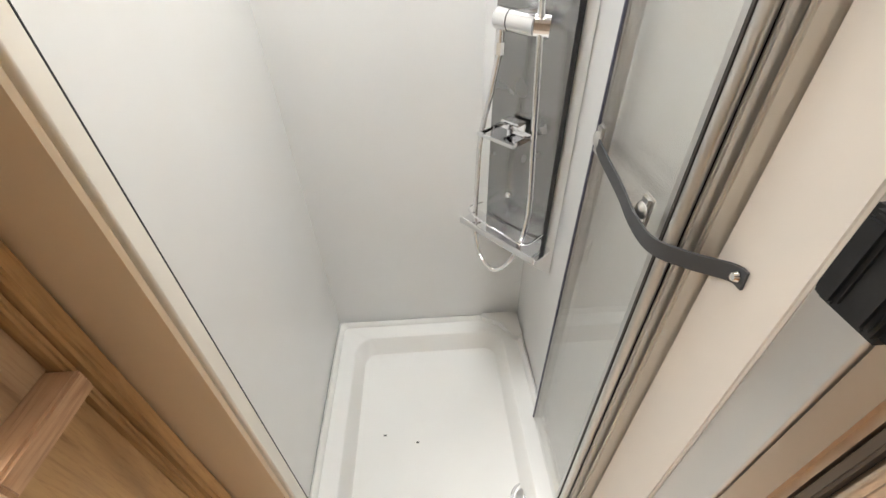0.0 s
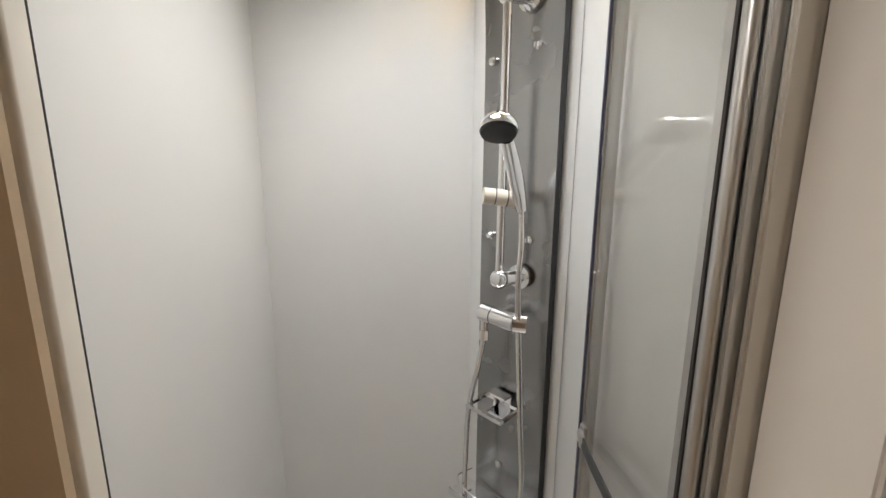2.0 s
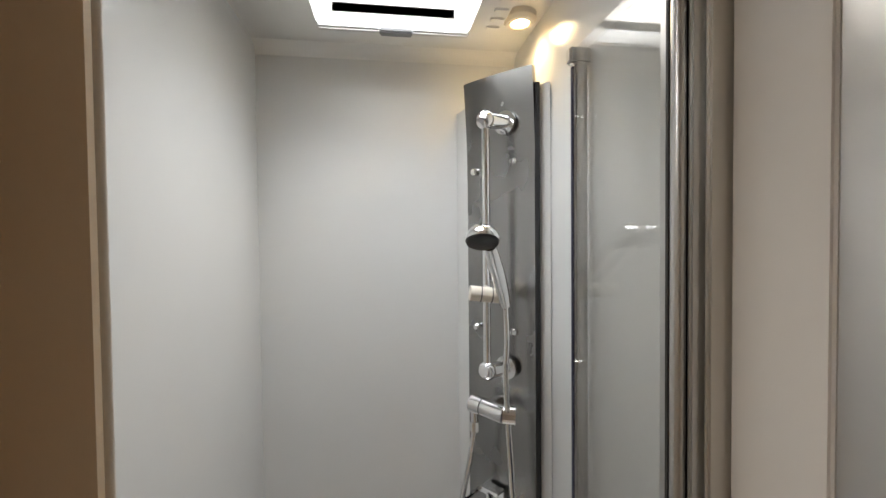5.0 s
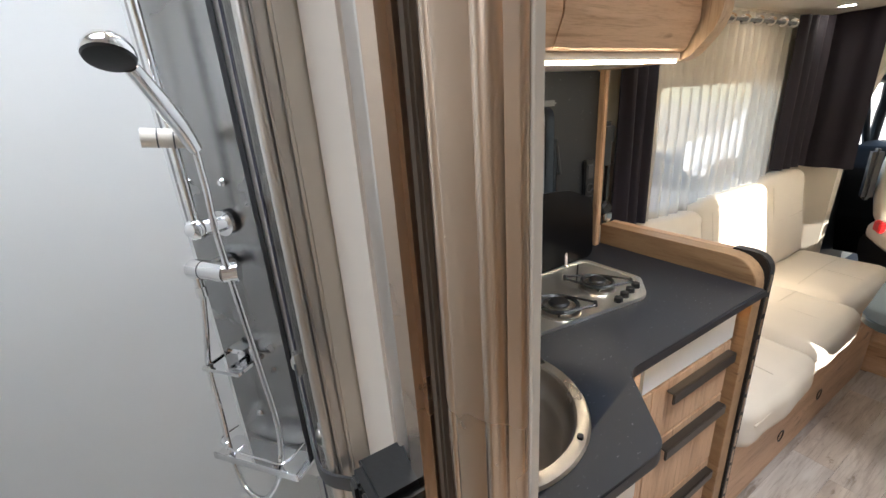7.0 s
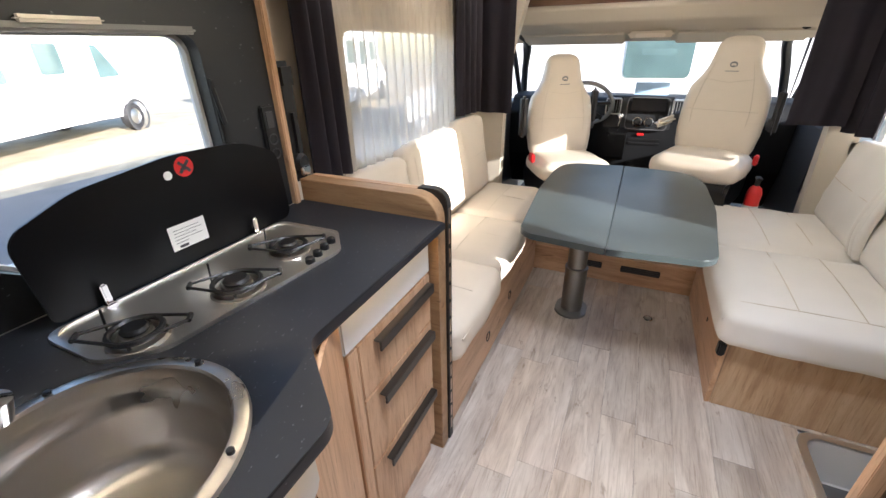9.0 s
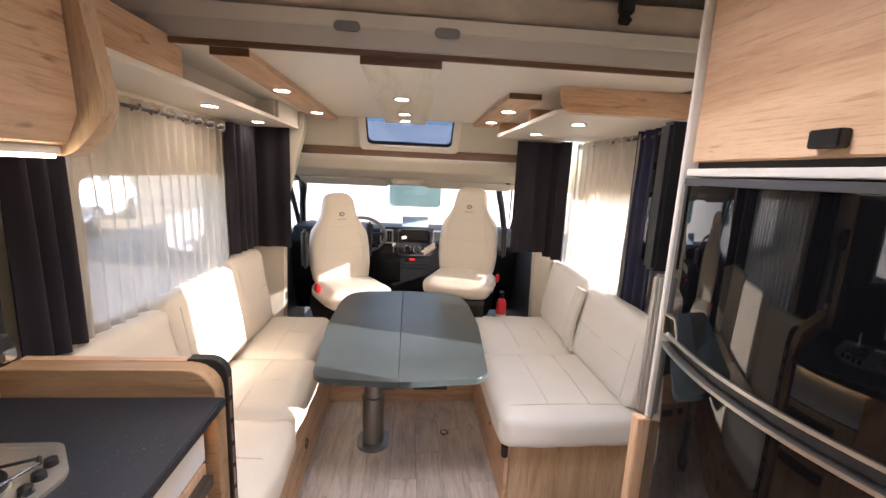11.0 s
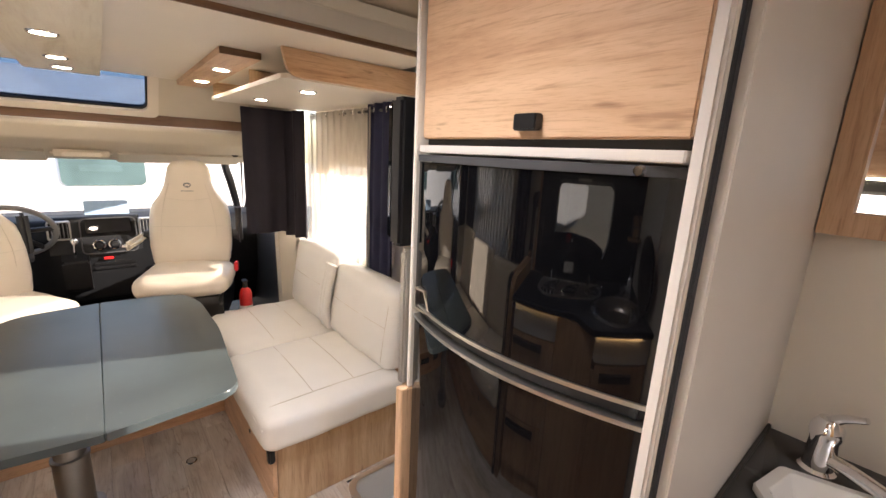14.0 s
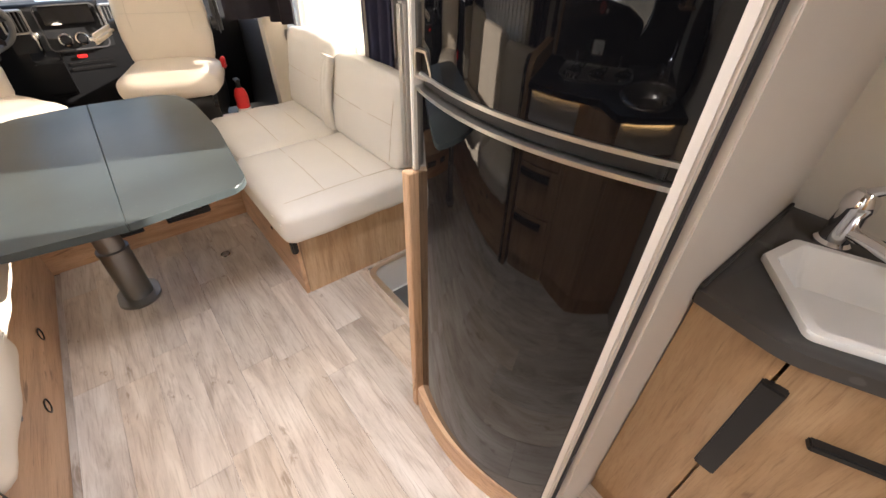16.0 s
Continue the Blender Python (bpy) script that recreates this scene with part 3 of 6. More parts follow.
column = thing("shower_column", col(0.5, 0.575), "satin steel shower column with a chrome hand shower", "shower")
part("panel", column_panel(), PANEL_STEEL, column, "curved satin steel panel")
part("edge_strip", tube([col(1.01, 0.63, -0.016), col(1.01, 1.84, -0.016)], 0.006, 6), RUBBER, column)
part("corner_filler", prism([tuple(col(0.02, 0, -0.026)[:2]), tuple(col(0.98, 0, -0.026)[:2]), (0.684, 1.02), (0.684, 1.266), (0.527, 1.266)], 2, 0.55, 1.84), WHITE, column, "white box behind the panel")
SLIDE = 0.55
for z in (1.765, 1.225):
    part("rail_holder", join(tube([col(SLIDE + 0.1, z, 0.0), col(SLIDE + 0.1, z, 0.008)], 0.026, 20), tube([col(SLIDE + 0.1, z, 0.0), col(SLIDE + 0.02, z, 0.045)], 0.016, 20), lathe([(0, 0.02), (0.012, 0.017), (0.019, 0.008), (0.021, 0), (0.019, -0.008), (0.012, -0.017), (0, -0.02)], col(SLIDE, z, 0.05), (-0.4, -0.4, 0.1), 24)), CHROME, column)
part("slide_rail", tube([col(SLIDE, 1.765, 0.05), col(SLIDE, 1.225, 0.05)], 0.0085, 16), CHROME, column)
slider = part("slider", tube([(0.511, 1.034, 1.398), (0.584, 1.03, 1.389)], 0.016, 20), CREAM_LIGHT, column, "pale grey slider")
part("slider_ring", join(*[tube([Vector((0.511, 1.034, 1.398)).lerp(Vector((0.584, 1.03, 1.389)), t), Vector((0.511, 1.034, 1.398)).lerp(Vector((0.584, 1.03, 1.389)), t + 0.03)], 0.0165, 20) for t in (0.3, 0.62)]), DARK_GREY, slider)
grip = [(0.584, 1.02, 1.372), (0.569, 1.0, 1.415), (0.552, 0.972, 1.452), (0.53, 0.936, 1.496)]
shower_head = part("hand_shower", tube(arc(grip, 6), [0.0115 + 0.003 * math.sin(k / 18 * math.pi) for k in range(19)], 16), CHROME, column)
face_way = Vector((-0.12, -0.45, -0.88)).normalized()
hc = Vector((0.511, 0.918, 1.508))
part("spray_cap", lathe([(0.0, 0.03), (0.012, 0.029), (0.023, 0.022), (0.03, 0.011), (0.032, 0.002), (0.031, -0.002)], hc, -face_way, 32), CHROME, shower_head)
part("spray_face", lathe([(0.031, -0.002), (0.029, -0.006), (0.022, -0.008), (0, -0.008)], hc, -face_way, 32), BLACK, shower_head, "dark rubber spray face")
for u, z in ((0.14, 1.67), (0.73, 1.68), (0.17, 1.302), (0.72, 1.304), (0.41, 0.745), (0.52, 0.895)):
    part("body_jet", lathe([(0, 0.013), (0.006, 0.012), (0.009, 0.008), (0.008, 0.0)], col(u, z, -0.01), (COL_N.x, COL_N.y, 0), 16), CHROME, column)
mixer = part("mixer", join(tube([col(0.3, 1.14, 0.045), col(0.78, 1.137, 0.045)], 0.0195, 20), tube([col(0.74, 1.137, 0.045), col(0.86, 1.136, 0.03)], 0.021, 20), tube([col(0.55, 1.138, 0.0), col(0.55, 1.138, 0.045)], 0.02, 16)), CHROME, column)
part("mixer_ring", tube([col(0.46, 1.139, 0.045), col(0.47, 1.139, 0.045)], 0.0201, 20), DARK_GREY, mixer)
part("outlet", join(tube([col(0.33, 1.13, 0.045), col(0.33, 1.085, 0.045)], 0.008, 12), tube([col(0.33, 1.1, 0.045), col(0.33, 1.078, 0.045)], 0.0105, 8)), CHROME, mixer)
hose = arc([col(0.33, 1.08, 0.045), col(0.26, 1.0, 0.05), col(0.16, 0.9, 0.055), col(0.1, 0.78, 0.05), col(0.14, 0.66, 0.06), col(0.34, 0.585, 0.075), col(0.62, 0.57, 0.075), col(0.86, 0.64, 0.06), col(0.94, 0.76, 0.045), col(0.88, 0.95, 0.045), col(0.81, 1.2, 0.05), (0.584, 1.012, 1.3), (0.584, 1.02, 1.37)], 26)
hose_r = [0.0056 + 0.0009 * (k % 2) for k in range(len(hose))]
part("hose", tube(hose, hose_r, 10), CHROME, column, "ribbed chrome hose")
dish = join(ring([(0, 0), (0.1, 0), (0.1, 0.075), (0, 0.075)], [(0.006, 0.006), (0.094, 0.006), (0.094, 0.069), (0.006, 0.069)], 2, 0, 0.008), box(0.005, 0.095, 0.005, 0.07, 0.001, 0.004, 0.001), box(0.025, 0.075, 0.0, 0.006, 0.0, 0.03, 0.002), box(0.025, 0.075, 0.0, 0.03, 0.024, 0.03, 0.002))
part("soap_dish", moved(dish, Matrix.Translation(col(0.2, 0.915, 0.0)) @ Matrix(((COL_U.x, COL_N.x, 0, 0), (COL_U.y, COL_N.y, 0, 0), (0, 0, 1, 0), (0, 0, 0, 1)))), CHROME, column, "chrome soap dish")
to_col = Matrix(((COL_U.x, COL_N.x, 0, 0), (COL_U.y, COL_N.y, 0, 0), (0, 0, 1, 0), (0, 0, 0, 1)))
part("shelf", moved(join(prism(rounded([(-0.02, 0), (0.225, 0), (0.225, 0.07), (-0.02, 0.07)], 0.012), 2, 0, 0.008), box(-0.02, 0.225, 0.066, 0.072, 0.0, 0.02, 0.002)), Matrix.Translation(col(0.0, 0.65, 0.0)) @ to_col), CHROME, column, "narrow chrome shelf")
part("shelf_rail", tube(arc([col(-0.03, 0.69, 0.0), col(-0.04, 0.695, 0.05), col(0.2, 0.695, 0.07), col(0.7, 0.69, 0.07), col(1.0, 0.685, 0.06), col(1.03, 0.685, 0.0)], 6), 0.0025, 8), CHROME, column)

# folding glass door, folded back against the partition
folded = thing("folding_shower_door", (0.65, 0.7, 0.13), "folded clear shower door in aluminium profiles, open", "shower door")
pane = part("glass_panel", box(0.652, 0.657, 0.6, 0.85, 0.135, 1.825, 0.001), DOOR_GLASS, folded, "clear acrylic panel")
pane = part("glass_panel", box(0.672, 0.677, 0.6, 0.85, 0.135, 1.825, 0.001), DOOR_GLASS, folded, "clear acrylic panel")
part("stile", join(box(0.656, 0.68, 0.85, 0.858, 0.13, 1.825, 0.003), box(0.646, 0.684, 0.846, 0.864, 1.805, 1.832, 0.003)), ALU, folded, "slim aluminium edge")
part("seal", box(0.651, 0.6555, 0.8505, 0.8565, 0.13, 1.8, 0.001), painted("blue_seal", (0.05, 0.05, 0.09), 0.5), folded, "dark rubber seal")
part("stile", box(0.642, 0.682, 0.598, 0.618, 0.13, 1.99, 0.004), ALU, folded)
part("seal", box(0.632, 0.655, 0.586, 0.594, 0.13, 1.99, 0.002), painted("brown_gasket", (0.03, 0.024, 0.02), 0.6), folded)
part("profile", tube([(0.634, 0.5755, 0.13), (0.634, 0.5755, 1.99)], 0.0075, 16), ALU, folded)
part("profile", box(0.638, 0.684, 0.562, 0.5675, 0.13, 1.99, 0.002), ALU, folded)
part("profile", box(0.65, 0.684, 0.553, 0.561, 0.0, 2.1, 0.003), metal("dull_profile", (0.66, 0.63, 0.58), 0.4, 2), folded)
strap = thing("door_strap", (0.63, 0.6, 1.0), "grey rubber strap holding the shower door folded", "strap")
line = arc([(0.6485, 0.838, 1.012), (0.64, 0.8, 1.008), (0.63, 0.7, 1.003), (0.622, 0.635, 0.998), (0.6215, 0.585, 1.0), (0.64, 0.55, 1.007), (0.667, 0.522, 1.013), (0.6695, 0.506, 1.015)], 8)


def ribbon(points, height, thick):
    bm = bmesh.new()
    rows = []
    pts = [Vector(p) for p in points]
    for k, p in enumerate(pts):
        way = (pts[min(k + 1, len(pts) - 1)] - pts[max(k - 1, 0)]).normalized()
        side = way.cross(Vector((0, 0, 1))).normalized()
        up = side.cross(way)
        rows.append([bm.verts.new(p + side * a * thick / 2 + up * b * height / 2) for a, b in ((-1, -1), (1, -1), (1, 1), (-1, 1))])
    for a, b in zip(rows, rows[1:]):
        for i in range(4):
            bm.faces.new((a[i], a[(i + 1) % 4], b[(i + 1) % 4], b[i]))
    bm.faces.new(rows[0])
    bm.faces.new(rows[-1])
    return bm


part("band", ribbon(line, 0.02, 0.003), DARK_GREY, strap)
for p, s in (((0.645, 0.828, 1.014), 0.9), ((0.636, 0.645, 1.003), 1.0)):
    part("clip", join(lathe([(0, 0.007), (0.008, 0.006), (0.013, 0.002), (0.013, 0.0)], p, (-1, 0, 0), 20), box(p[0] - 0.001, p[0] + 0.008, p[1] - 0.011, p[1] + 0.011, p[2] - 0.026, p[2] + 0.024, 0.004)), ALU, strap, "pale oval plastic clip")
part("screw", lathe([(0, 0.005), (0.004, 0.004), (0.006, 0.0)], (0.6665, 0.515, 1.014), (-1, 0, 0), 12), CHROME, strap)

# the partition's free end: cream face, metal jamb profiles, rubber, champagne nose
structure("trim_partition_face", box(0.672, 0.7045, 0.458, 0.552, 0.0, 2.1, 0.003), BEIGE, "beige edge of the partition wall", "trim")
structure("trim_jamb", prism(rounded([(0.674, 0.457), (0.659, 0.396), (0.7, 0.396), (0.703, 0.457)], 0.003), 2, 0.0, 2.1), metal("grey_jamb", (0.72, 0.69, 0.66), 0.36), "brushed grey metal door jamb", "trim")
structure("trim_jamb_step", box(0.657, 0.698, 0.362, 0.395, 0.0, 2.1, 0.006, 4), metal("warm_jamb", (0.6, 0.47, 0.36), 0.3), "champagne metal jamb profile", "trim")
structure("trim_jamb_seal", box(0.665, 0.696, 0.352, 0.361, 0.0, 2.1, 0.002), painted("brown_rubber", (0.1, 0.075, 0.055), 0.5, 0.1), "dark brown rubber jamb seal", "trim")
structure("trim_jamb_nose", join(tube([(0.674, 0.344, 0), (0.674, 0.344, 2.1)], 0.007, 16), prism(rounded([(0.668, 0.34), (0.676, 0.318), (0.692, 0.301), (0.698, 0.31), (0.7, 0.35), (0.68, 0.351)], 0.004), 2, 0.0, 2.1), tube([(0.683, 0.317, 0), (0.683, 0.317, 2.1)], 0.008, 16)), ALU_WARM, "rounded champagne nose of the partition", "trim")
structure("trim_jamb_bead", prism(rounded([(0.694, 0.302), (0.7, 0.302), (0.704, 0.31), (0.706, 0.46), (0.7025, 0.46), (0.7, 0.34)], 0.001), 2, 0.0, 2.1), CREAM_LIGHT, "cream bead on the kitchen side of the partition", "trim")
latch = thing("door_latch", (0.65, 0.42, 1.06), "square black push-button door latch on the jamb", "latch")
part("case", box(0.622, 0.665, 0.372, 0.424, 1.09, 1.165, 0.006), BLACK, latch)
part("button", box(0.617, 0.627, 0.38, 0.398, 1.097, 1.158, 0.003), BLACK, latch)
part("button", box(0.617, 0.627, 0.402, 0.418, 1.097, 1.158, 0.003), BLACK, latch)

# left of the shower: cream jamb, tan wall, wooden wardrobe
structure("trim_shower_jamb", prism(rounded([(-0.02, 0.6), (-0.02, 0.52), (0.138, 0.499), (0.15, 0.502), (0.088, 0.597), (0.082, 0.6)], 0.003), 2, 0.0, 2.1), CREAM_LIGHT, "cream edge of the shower opening", "trim")
structure("trim_shower_seal", box(0.082, 0.0856, 0.6, 0.603, 0.0, 2.0, 0.0005), RUBBER, "black seal line of the shower opening", "trim")
structure("wall_wardrobe_side", prism([(-0.3, 0.517), (-0.3, 0.5), (0.08, 0.49), (0.146, 0.49), (0.146, 0.497), (0.138, 0.4985)], 2, 0.0, 2.1), painted("tan_wall", (0.66, 0.52, 0.36), 0.5, 0.04, 120, 0.06), "tan panel beside the shower opening", "wall")
BROWN_OAK = wood("brown_oak", (0.58, 0.37, 0.17), (0.48, 0.295, 0.13), (0.3, 0.17, 0.07), 2)
ward = thing("wardrobe", (-0.2, 0.34, 0.0), "golden oak wardrobe with framed panels beside the shower", "wardrobe")
part("body", box(-0.5, 0.052, 0.37, 0.488, 0.0, 2.095, 0.002), BROWN_OAK, ward)
part("stile", box(0.0525, 0.081, 0.469, 0.4885, 0.0, 2.095, 0.004), BROWN_OAK, ward)
part("bead", box(0.0525, 0.073, 0.46, 0.4685, 0.0, 2.095, 0.003), BROWN_OAK, ward)
part("rail", box(0.0525, 0.086, 0.37, 0.4595, 0.985, 1.01, 0.003), OAK_Y, ward, "pale oak cross rail")
part("panel", box(0.0525, 0.06, 0.37, 0.4595, 1.0105, 2.095, 0.001), OAK_PALE, ward, "pale oak panel")
part("panel", box(0.0525, 0.064, 0.37, 0.4595, 0.0, 0.9845, 0.001), BROWN_OAK, ward)

# ---- the kitchen ----
structure("backsplash", holed_wall(1, 1.05, 1.062, 0.707, 1.675, 0.93, 1.5, [(0.955, 1.49, 0.985, 1.4)]), SLATE_WALL, "dark speckled kitchen wall panel", "wall", 0)
structure("trim_backsplash", box(1.675, 1.695, 1.03, 1.18, 0.93, 1.5, 0.003), OAK_Z, "oak edge of the dark kitchen panel", "trim")


def windowed(name, axis, c0, c1, u0, u1, v0, v1, r, wide, mat_frame, label, sill=True):
    win = thing(name, [(u0 + u1) / 2 if i != axis else c0 for i in (0, 1)] + [v0], label, "window", "", "structure")
    part("window_frame", ring(rect(u0 - wide, u1 + wide, v0 - wide, v1 + wide, r + wide * 0.6), rect(u0, u1, v0, v1, r), axis, c0, c1), mat_frame, win)
    mid = (c0 + c1) / 2 + 0.01
    p = prism(rect(u0 - 0.004, u1 + 0.004, v0 - 0.004, v1 + 0.004), axis, mid - 0.002, mid + 0.002)
    ob = part("pane", p, GLASS, win, "", 0)
    ob.visible_shadow = False
    return win


kw = thing("window_2", (1.2, 1.1, 0.99), "kitchen window in a dark rounded surround, shut", "window", "", "structure")
kw_out = [(0.945, 0.972), (1.5, 0.972), (1.5, 1.41), (0.945, 1.41)]
kw_in = [(0.962, 0.987), (1.486, 0.987), (1.486, 1.396), (0.962, 1.396)]
part("surround", ring(rounded(kw_out, 0.002), rounded(kw_in, [0.16, 0.04, 0.04, 0.05]), 1, 1.0485, 1.085), SLATE_WALL, kw, "dark speckled surround")
part("window_frame", ring(rounded(kw_out, 0.002), rounded([(0.968, 0.995), (1.478, 0.995), (1.478, 1.389), (0.968, 1.389)], [0.155, 0.04, 0.04, 0.05]), 1, 1.085, 1.1), painted("pale_grey_frame", (0.5, 0.5, 0.49), 0.4), kw, "pale grey inner frame")
pane = part("pane", box(0.95, 1.495, 1.1, 1.104, 0.975, 1.405, 0), GLASS, kw, "", 0)
pane.visible_shadow = False
part("blind_box", box(0.985, 1.485, 1.036, 1.062, 1.392, 1.408, 0.006), GREY_PLASTIC, kw, "grey blind cassette")
part("blind_grip", box(1.17, 1.3, 1.03, 1.05, 1.406, 1.418, 0.006), CREAM_LIGHT, kw)
part("stay", join(box(1.488, 1.498, 1.04, 1.05, 1.0, 1.3, 0.002), tube([(1.493, 1.045, 1.28), (1.493, 1.03, 1.2)], 0.006, 8)), BLACK, kw)
counter_line = rounded([(0.707, 1.049), (0.707, 0.41), (1.06, 0.41), (1.175, 0.55), (1.72, 0.55), (1.72, 1.049)], [0.0, 0.0, 0.05, 0.05, 0.0, 0.0])
SINK = (0.893, 0.636)
top = thing("worktop", (1.2, 0.75, 0.9), "dark speckled kitchen worktop with a stepped front", "worktop")
worktop_bm = prism(counter_line, 2, 0.905, 0.93, 0.004)
slab = part("slab", worktop_bm, SLATE, top)


def cut_out(ob, bm):
    """Takes the shape bm out of a mesh for good."""
    tool = part("cutter", bm, SLATE)
    mod = ob.modifiers.new("cut", "BOOLEAN")
    mod.object, mod.operation, mod.solver = tool, "DIFFERENCE", "EXACT"
    tool.location = origin[ob]
    bpy.context.view_layer.update()
    bmesh_free = bpy.data.meshes.new_from_object(ob.evaluated_get(bpy.context.evaluated_depsgraph_get()))
    ob.modifiers.remove(mod)
    ob.data = bmesh_free
    bpy.data.objects.remove(tool)


cut_out(slab, moved(lathe([(0, -0.2), (0.162, -0.2), (0.162, 0.2), (0, 0.2)], (*SINK, 0.93), seg=48), Matrix.Translation(-origin[slab])))

sink = thing("kitchen_sink", (*SINK, 0.78), "round brushed steel sink set in the worktop", "sink")
part("bowl", lathe([(0.155, 0.002), (0.152, -0.012), (0.149, -0.036), (0.14, -0.042), (0.136, -0.056), (0.129, -0.115), (0.115, -0.138), (0.085, -0.1456), (0.04, -0.15), (0.0, -0.15)], (*SINK, 0.93), seg=64), STEEL, sink, "", 70)
part("rim", lathe([(0.155, 0.002), (0.158, 0.007), (0.167, 0.0075), (0.176, 0.0055), (0.179, 0.001)], (*SINK, 0.93), seg=64), STEEL, sink, "polished steel rim")
part("drain", join(lathe([(0.012, 0.004), (0.03, 0.004), (0.034, 0.0)], (SINK[0] - 0.045, SINK[1], 0.781), seg=24), *[lathe([(0, 0.0045), (0.004, 0.0045), (0.004, 0.002)], (SINK[0] - 0.045 + 0.016 * math.cos(a), SINK[1] + 0.016 * math.sin(a), 0.781), seg=8) for a in (0, 1.26, 2.5, 3.77, 5.03)]), CHROME, sink)
for a in (0.15, 1.35, 2.6, -1.1):
    part("lid_stud", lathe([(0, 0.007), (0.005, 0.006), (0.005, 0)], (SINK[0] + 0.167 * math.cos(a), SINK[1] + 0.167 * math.sin(a), 0.936), seg=10), BLACK, sink)
ledge = [(140 + 11.5 * k, 0.148) for k in range(11)] + [(245, 0.127), (232, 0.11), (218, 0.094), (204, 0.09), (190, 0.098), (176, 0.102), (162, 0.111), (150, 0.13)]
ledge = [(SINK[0] + r * math.cos(radians(a)), SINK[1] + r * math.sin(radians(a))) for a, r in ledge]
part("side_ledge", prism(ledge, 2, 0.892, 0.908, 0.004), BRIGHT_STEEL, sink, "wavy steel ledge")
part("overflow", join(lathe([(0, 0.008), (0.012, 0.007), (0.016, 0.0)], (0.775, 0.62, 0.908), seg=20), box(0.752, 0.772, 0.64, 0.7, 0.908, 0.918, 0.004)), CHROME, sink)
tap = thing("kitchen_tap", (0.79, 0.84, 0.93), "chrome single-lever kitchen tap", "tap")
part("body", join(lathe([(0.026, 0), (0.026, 0.006), (0.02, 0.012), (0.018, 0.06), (0.02, 0.075), (0.014, 0.085), (0, 0.087)], (0.79, 0.84, 0.93))), CHROME, tap)
part("spout", join(tube(arc([(0.795, 0.83, 0.965), (0.83, 0.785, 0.985), (0.865, 0.74, 1.005)], 6), 0.011, 12), lathe([(0, -0.02), (0.015, -0.02), (0.016, 0.012), (0, 0.014)], (0.872, 0.73, 1.0), (0.2, -0.25, 1))), CHROME, tap)
part("lever", tube(arc([(0.79, 0.84, 1.01), (0.792, 0.825, 1.04), (0.806, 0.79, 1.075)], 6), 0.008, 10), CHROME, tap)
cover = thing("sink_cover", (0.742, 0.6, 0.938), "round black sink cover standing on edge, a reflection coloured as oak", "board")
tilt = Matrix.Translation((0.742, 0.6, 1.09)) @ Matrix.Rotation(radians(4), 4, "Y") @ Matrix.Scale(0.96, 4)
part("facing", moved(lathe([(0, -0.012), (0.153, -0.012), (0.157, -0.009), (0.157, 0.002), (0.153, 0.005), (0.1405, 0.005), (0.1405, 0.002), (0, 0.002)], (0, 0, 0), (-1, 0, 0), 48), tilt), BLACK_LID, cover, "black laminate facing")
# oak disc stands in for the brown reflection on the black cover
part("board", moved(lathe([(0, 0.0055), (0.138, 0.0055), (0.14, 0.0045), (0.14, 0.0022), (0, 0.0022)], (0, 0, 0), (-1, 0, 0), 48), tilt), OAK_Z, cover, "oak-coloured back face for a reflection")
part("finger_hole", moved(lathe([(0, 0.0062), (0.012, 0.0062), (0.012, 0.0055)], (0, -0.01, 0.1), (-1, 0, 0), 20), tilt), INK, cover)
rack = thing("spice_rack", (0.765, 1.045, 1.15), "small oak wall rack with black metal rails", "rack")
part("shelf", box(0.712, 0.818, 0.955, 1.049, 1.15, 1.162, 0.003), OAK_X, rack)
part("back", box(0.712, 0.79, 1.036, 1.049, 1.162, 1.262, 0.003), OAK_X, rack)
for x in (0.738, 0.802):
    part("upright", box(x - 0.005, x + 0.005, 0.958, 0.966, 1.162, 1.224, 0.002), DARK_GREY, rack)
part("rail", box(0.733, 0.807, 0.957, 0.963, 1.212, 1.224, 0.002), GREY_PLASTIC, rack)
part("side_rail", tube([(0.802, 0.962, 1.218), (0.796, 1.046, 1.262)], 0.005, 8), DARK_GREY, rack)
part("side_rail", tube([(0.738, 0.962, 1.218), (0.762, 1.046, 1.29)], 0.005, 8), DARK_GREY, rack)

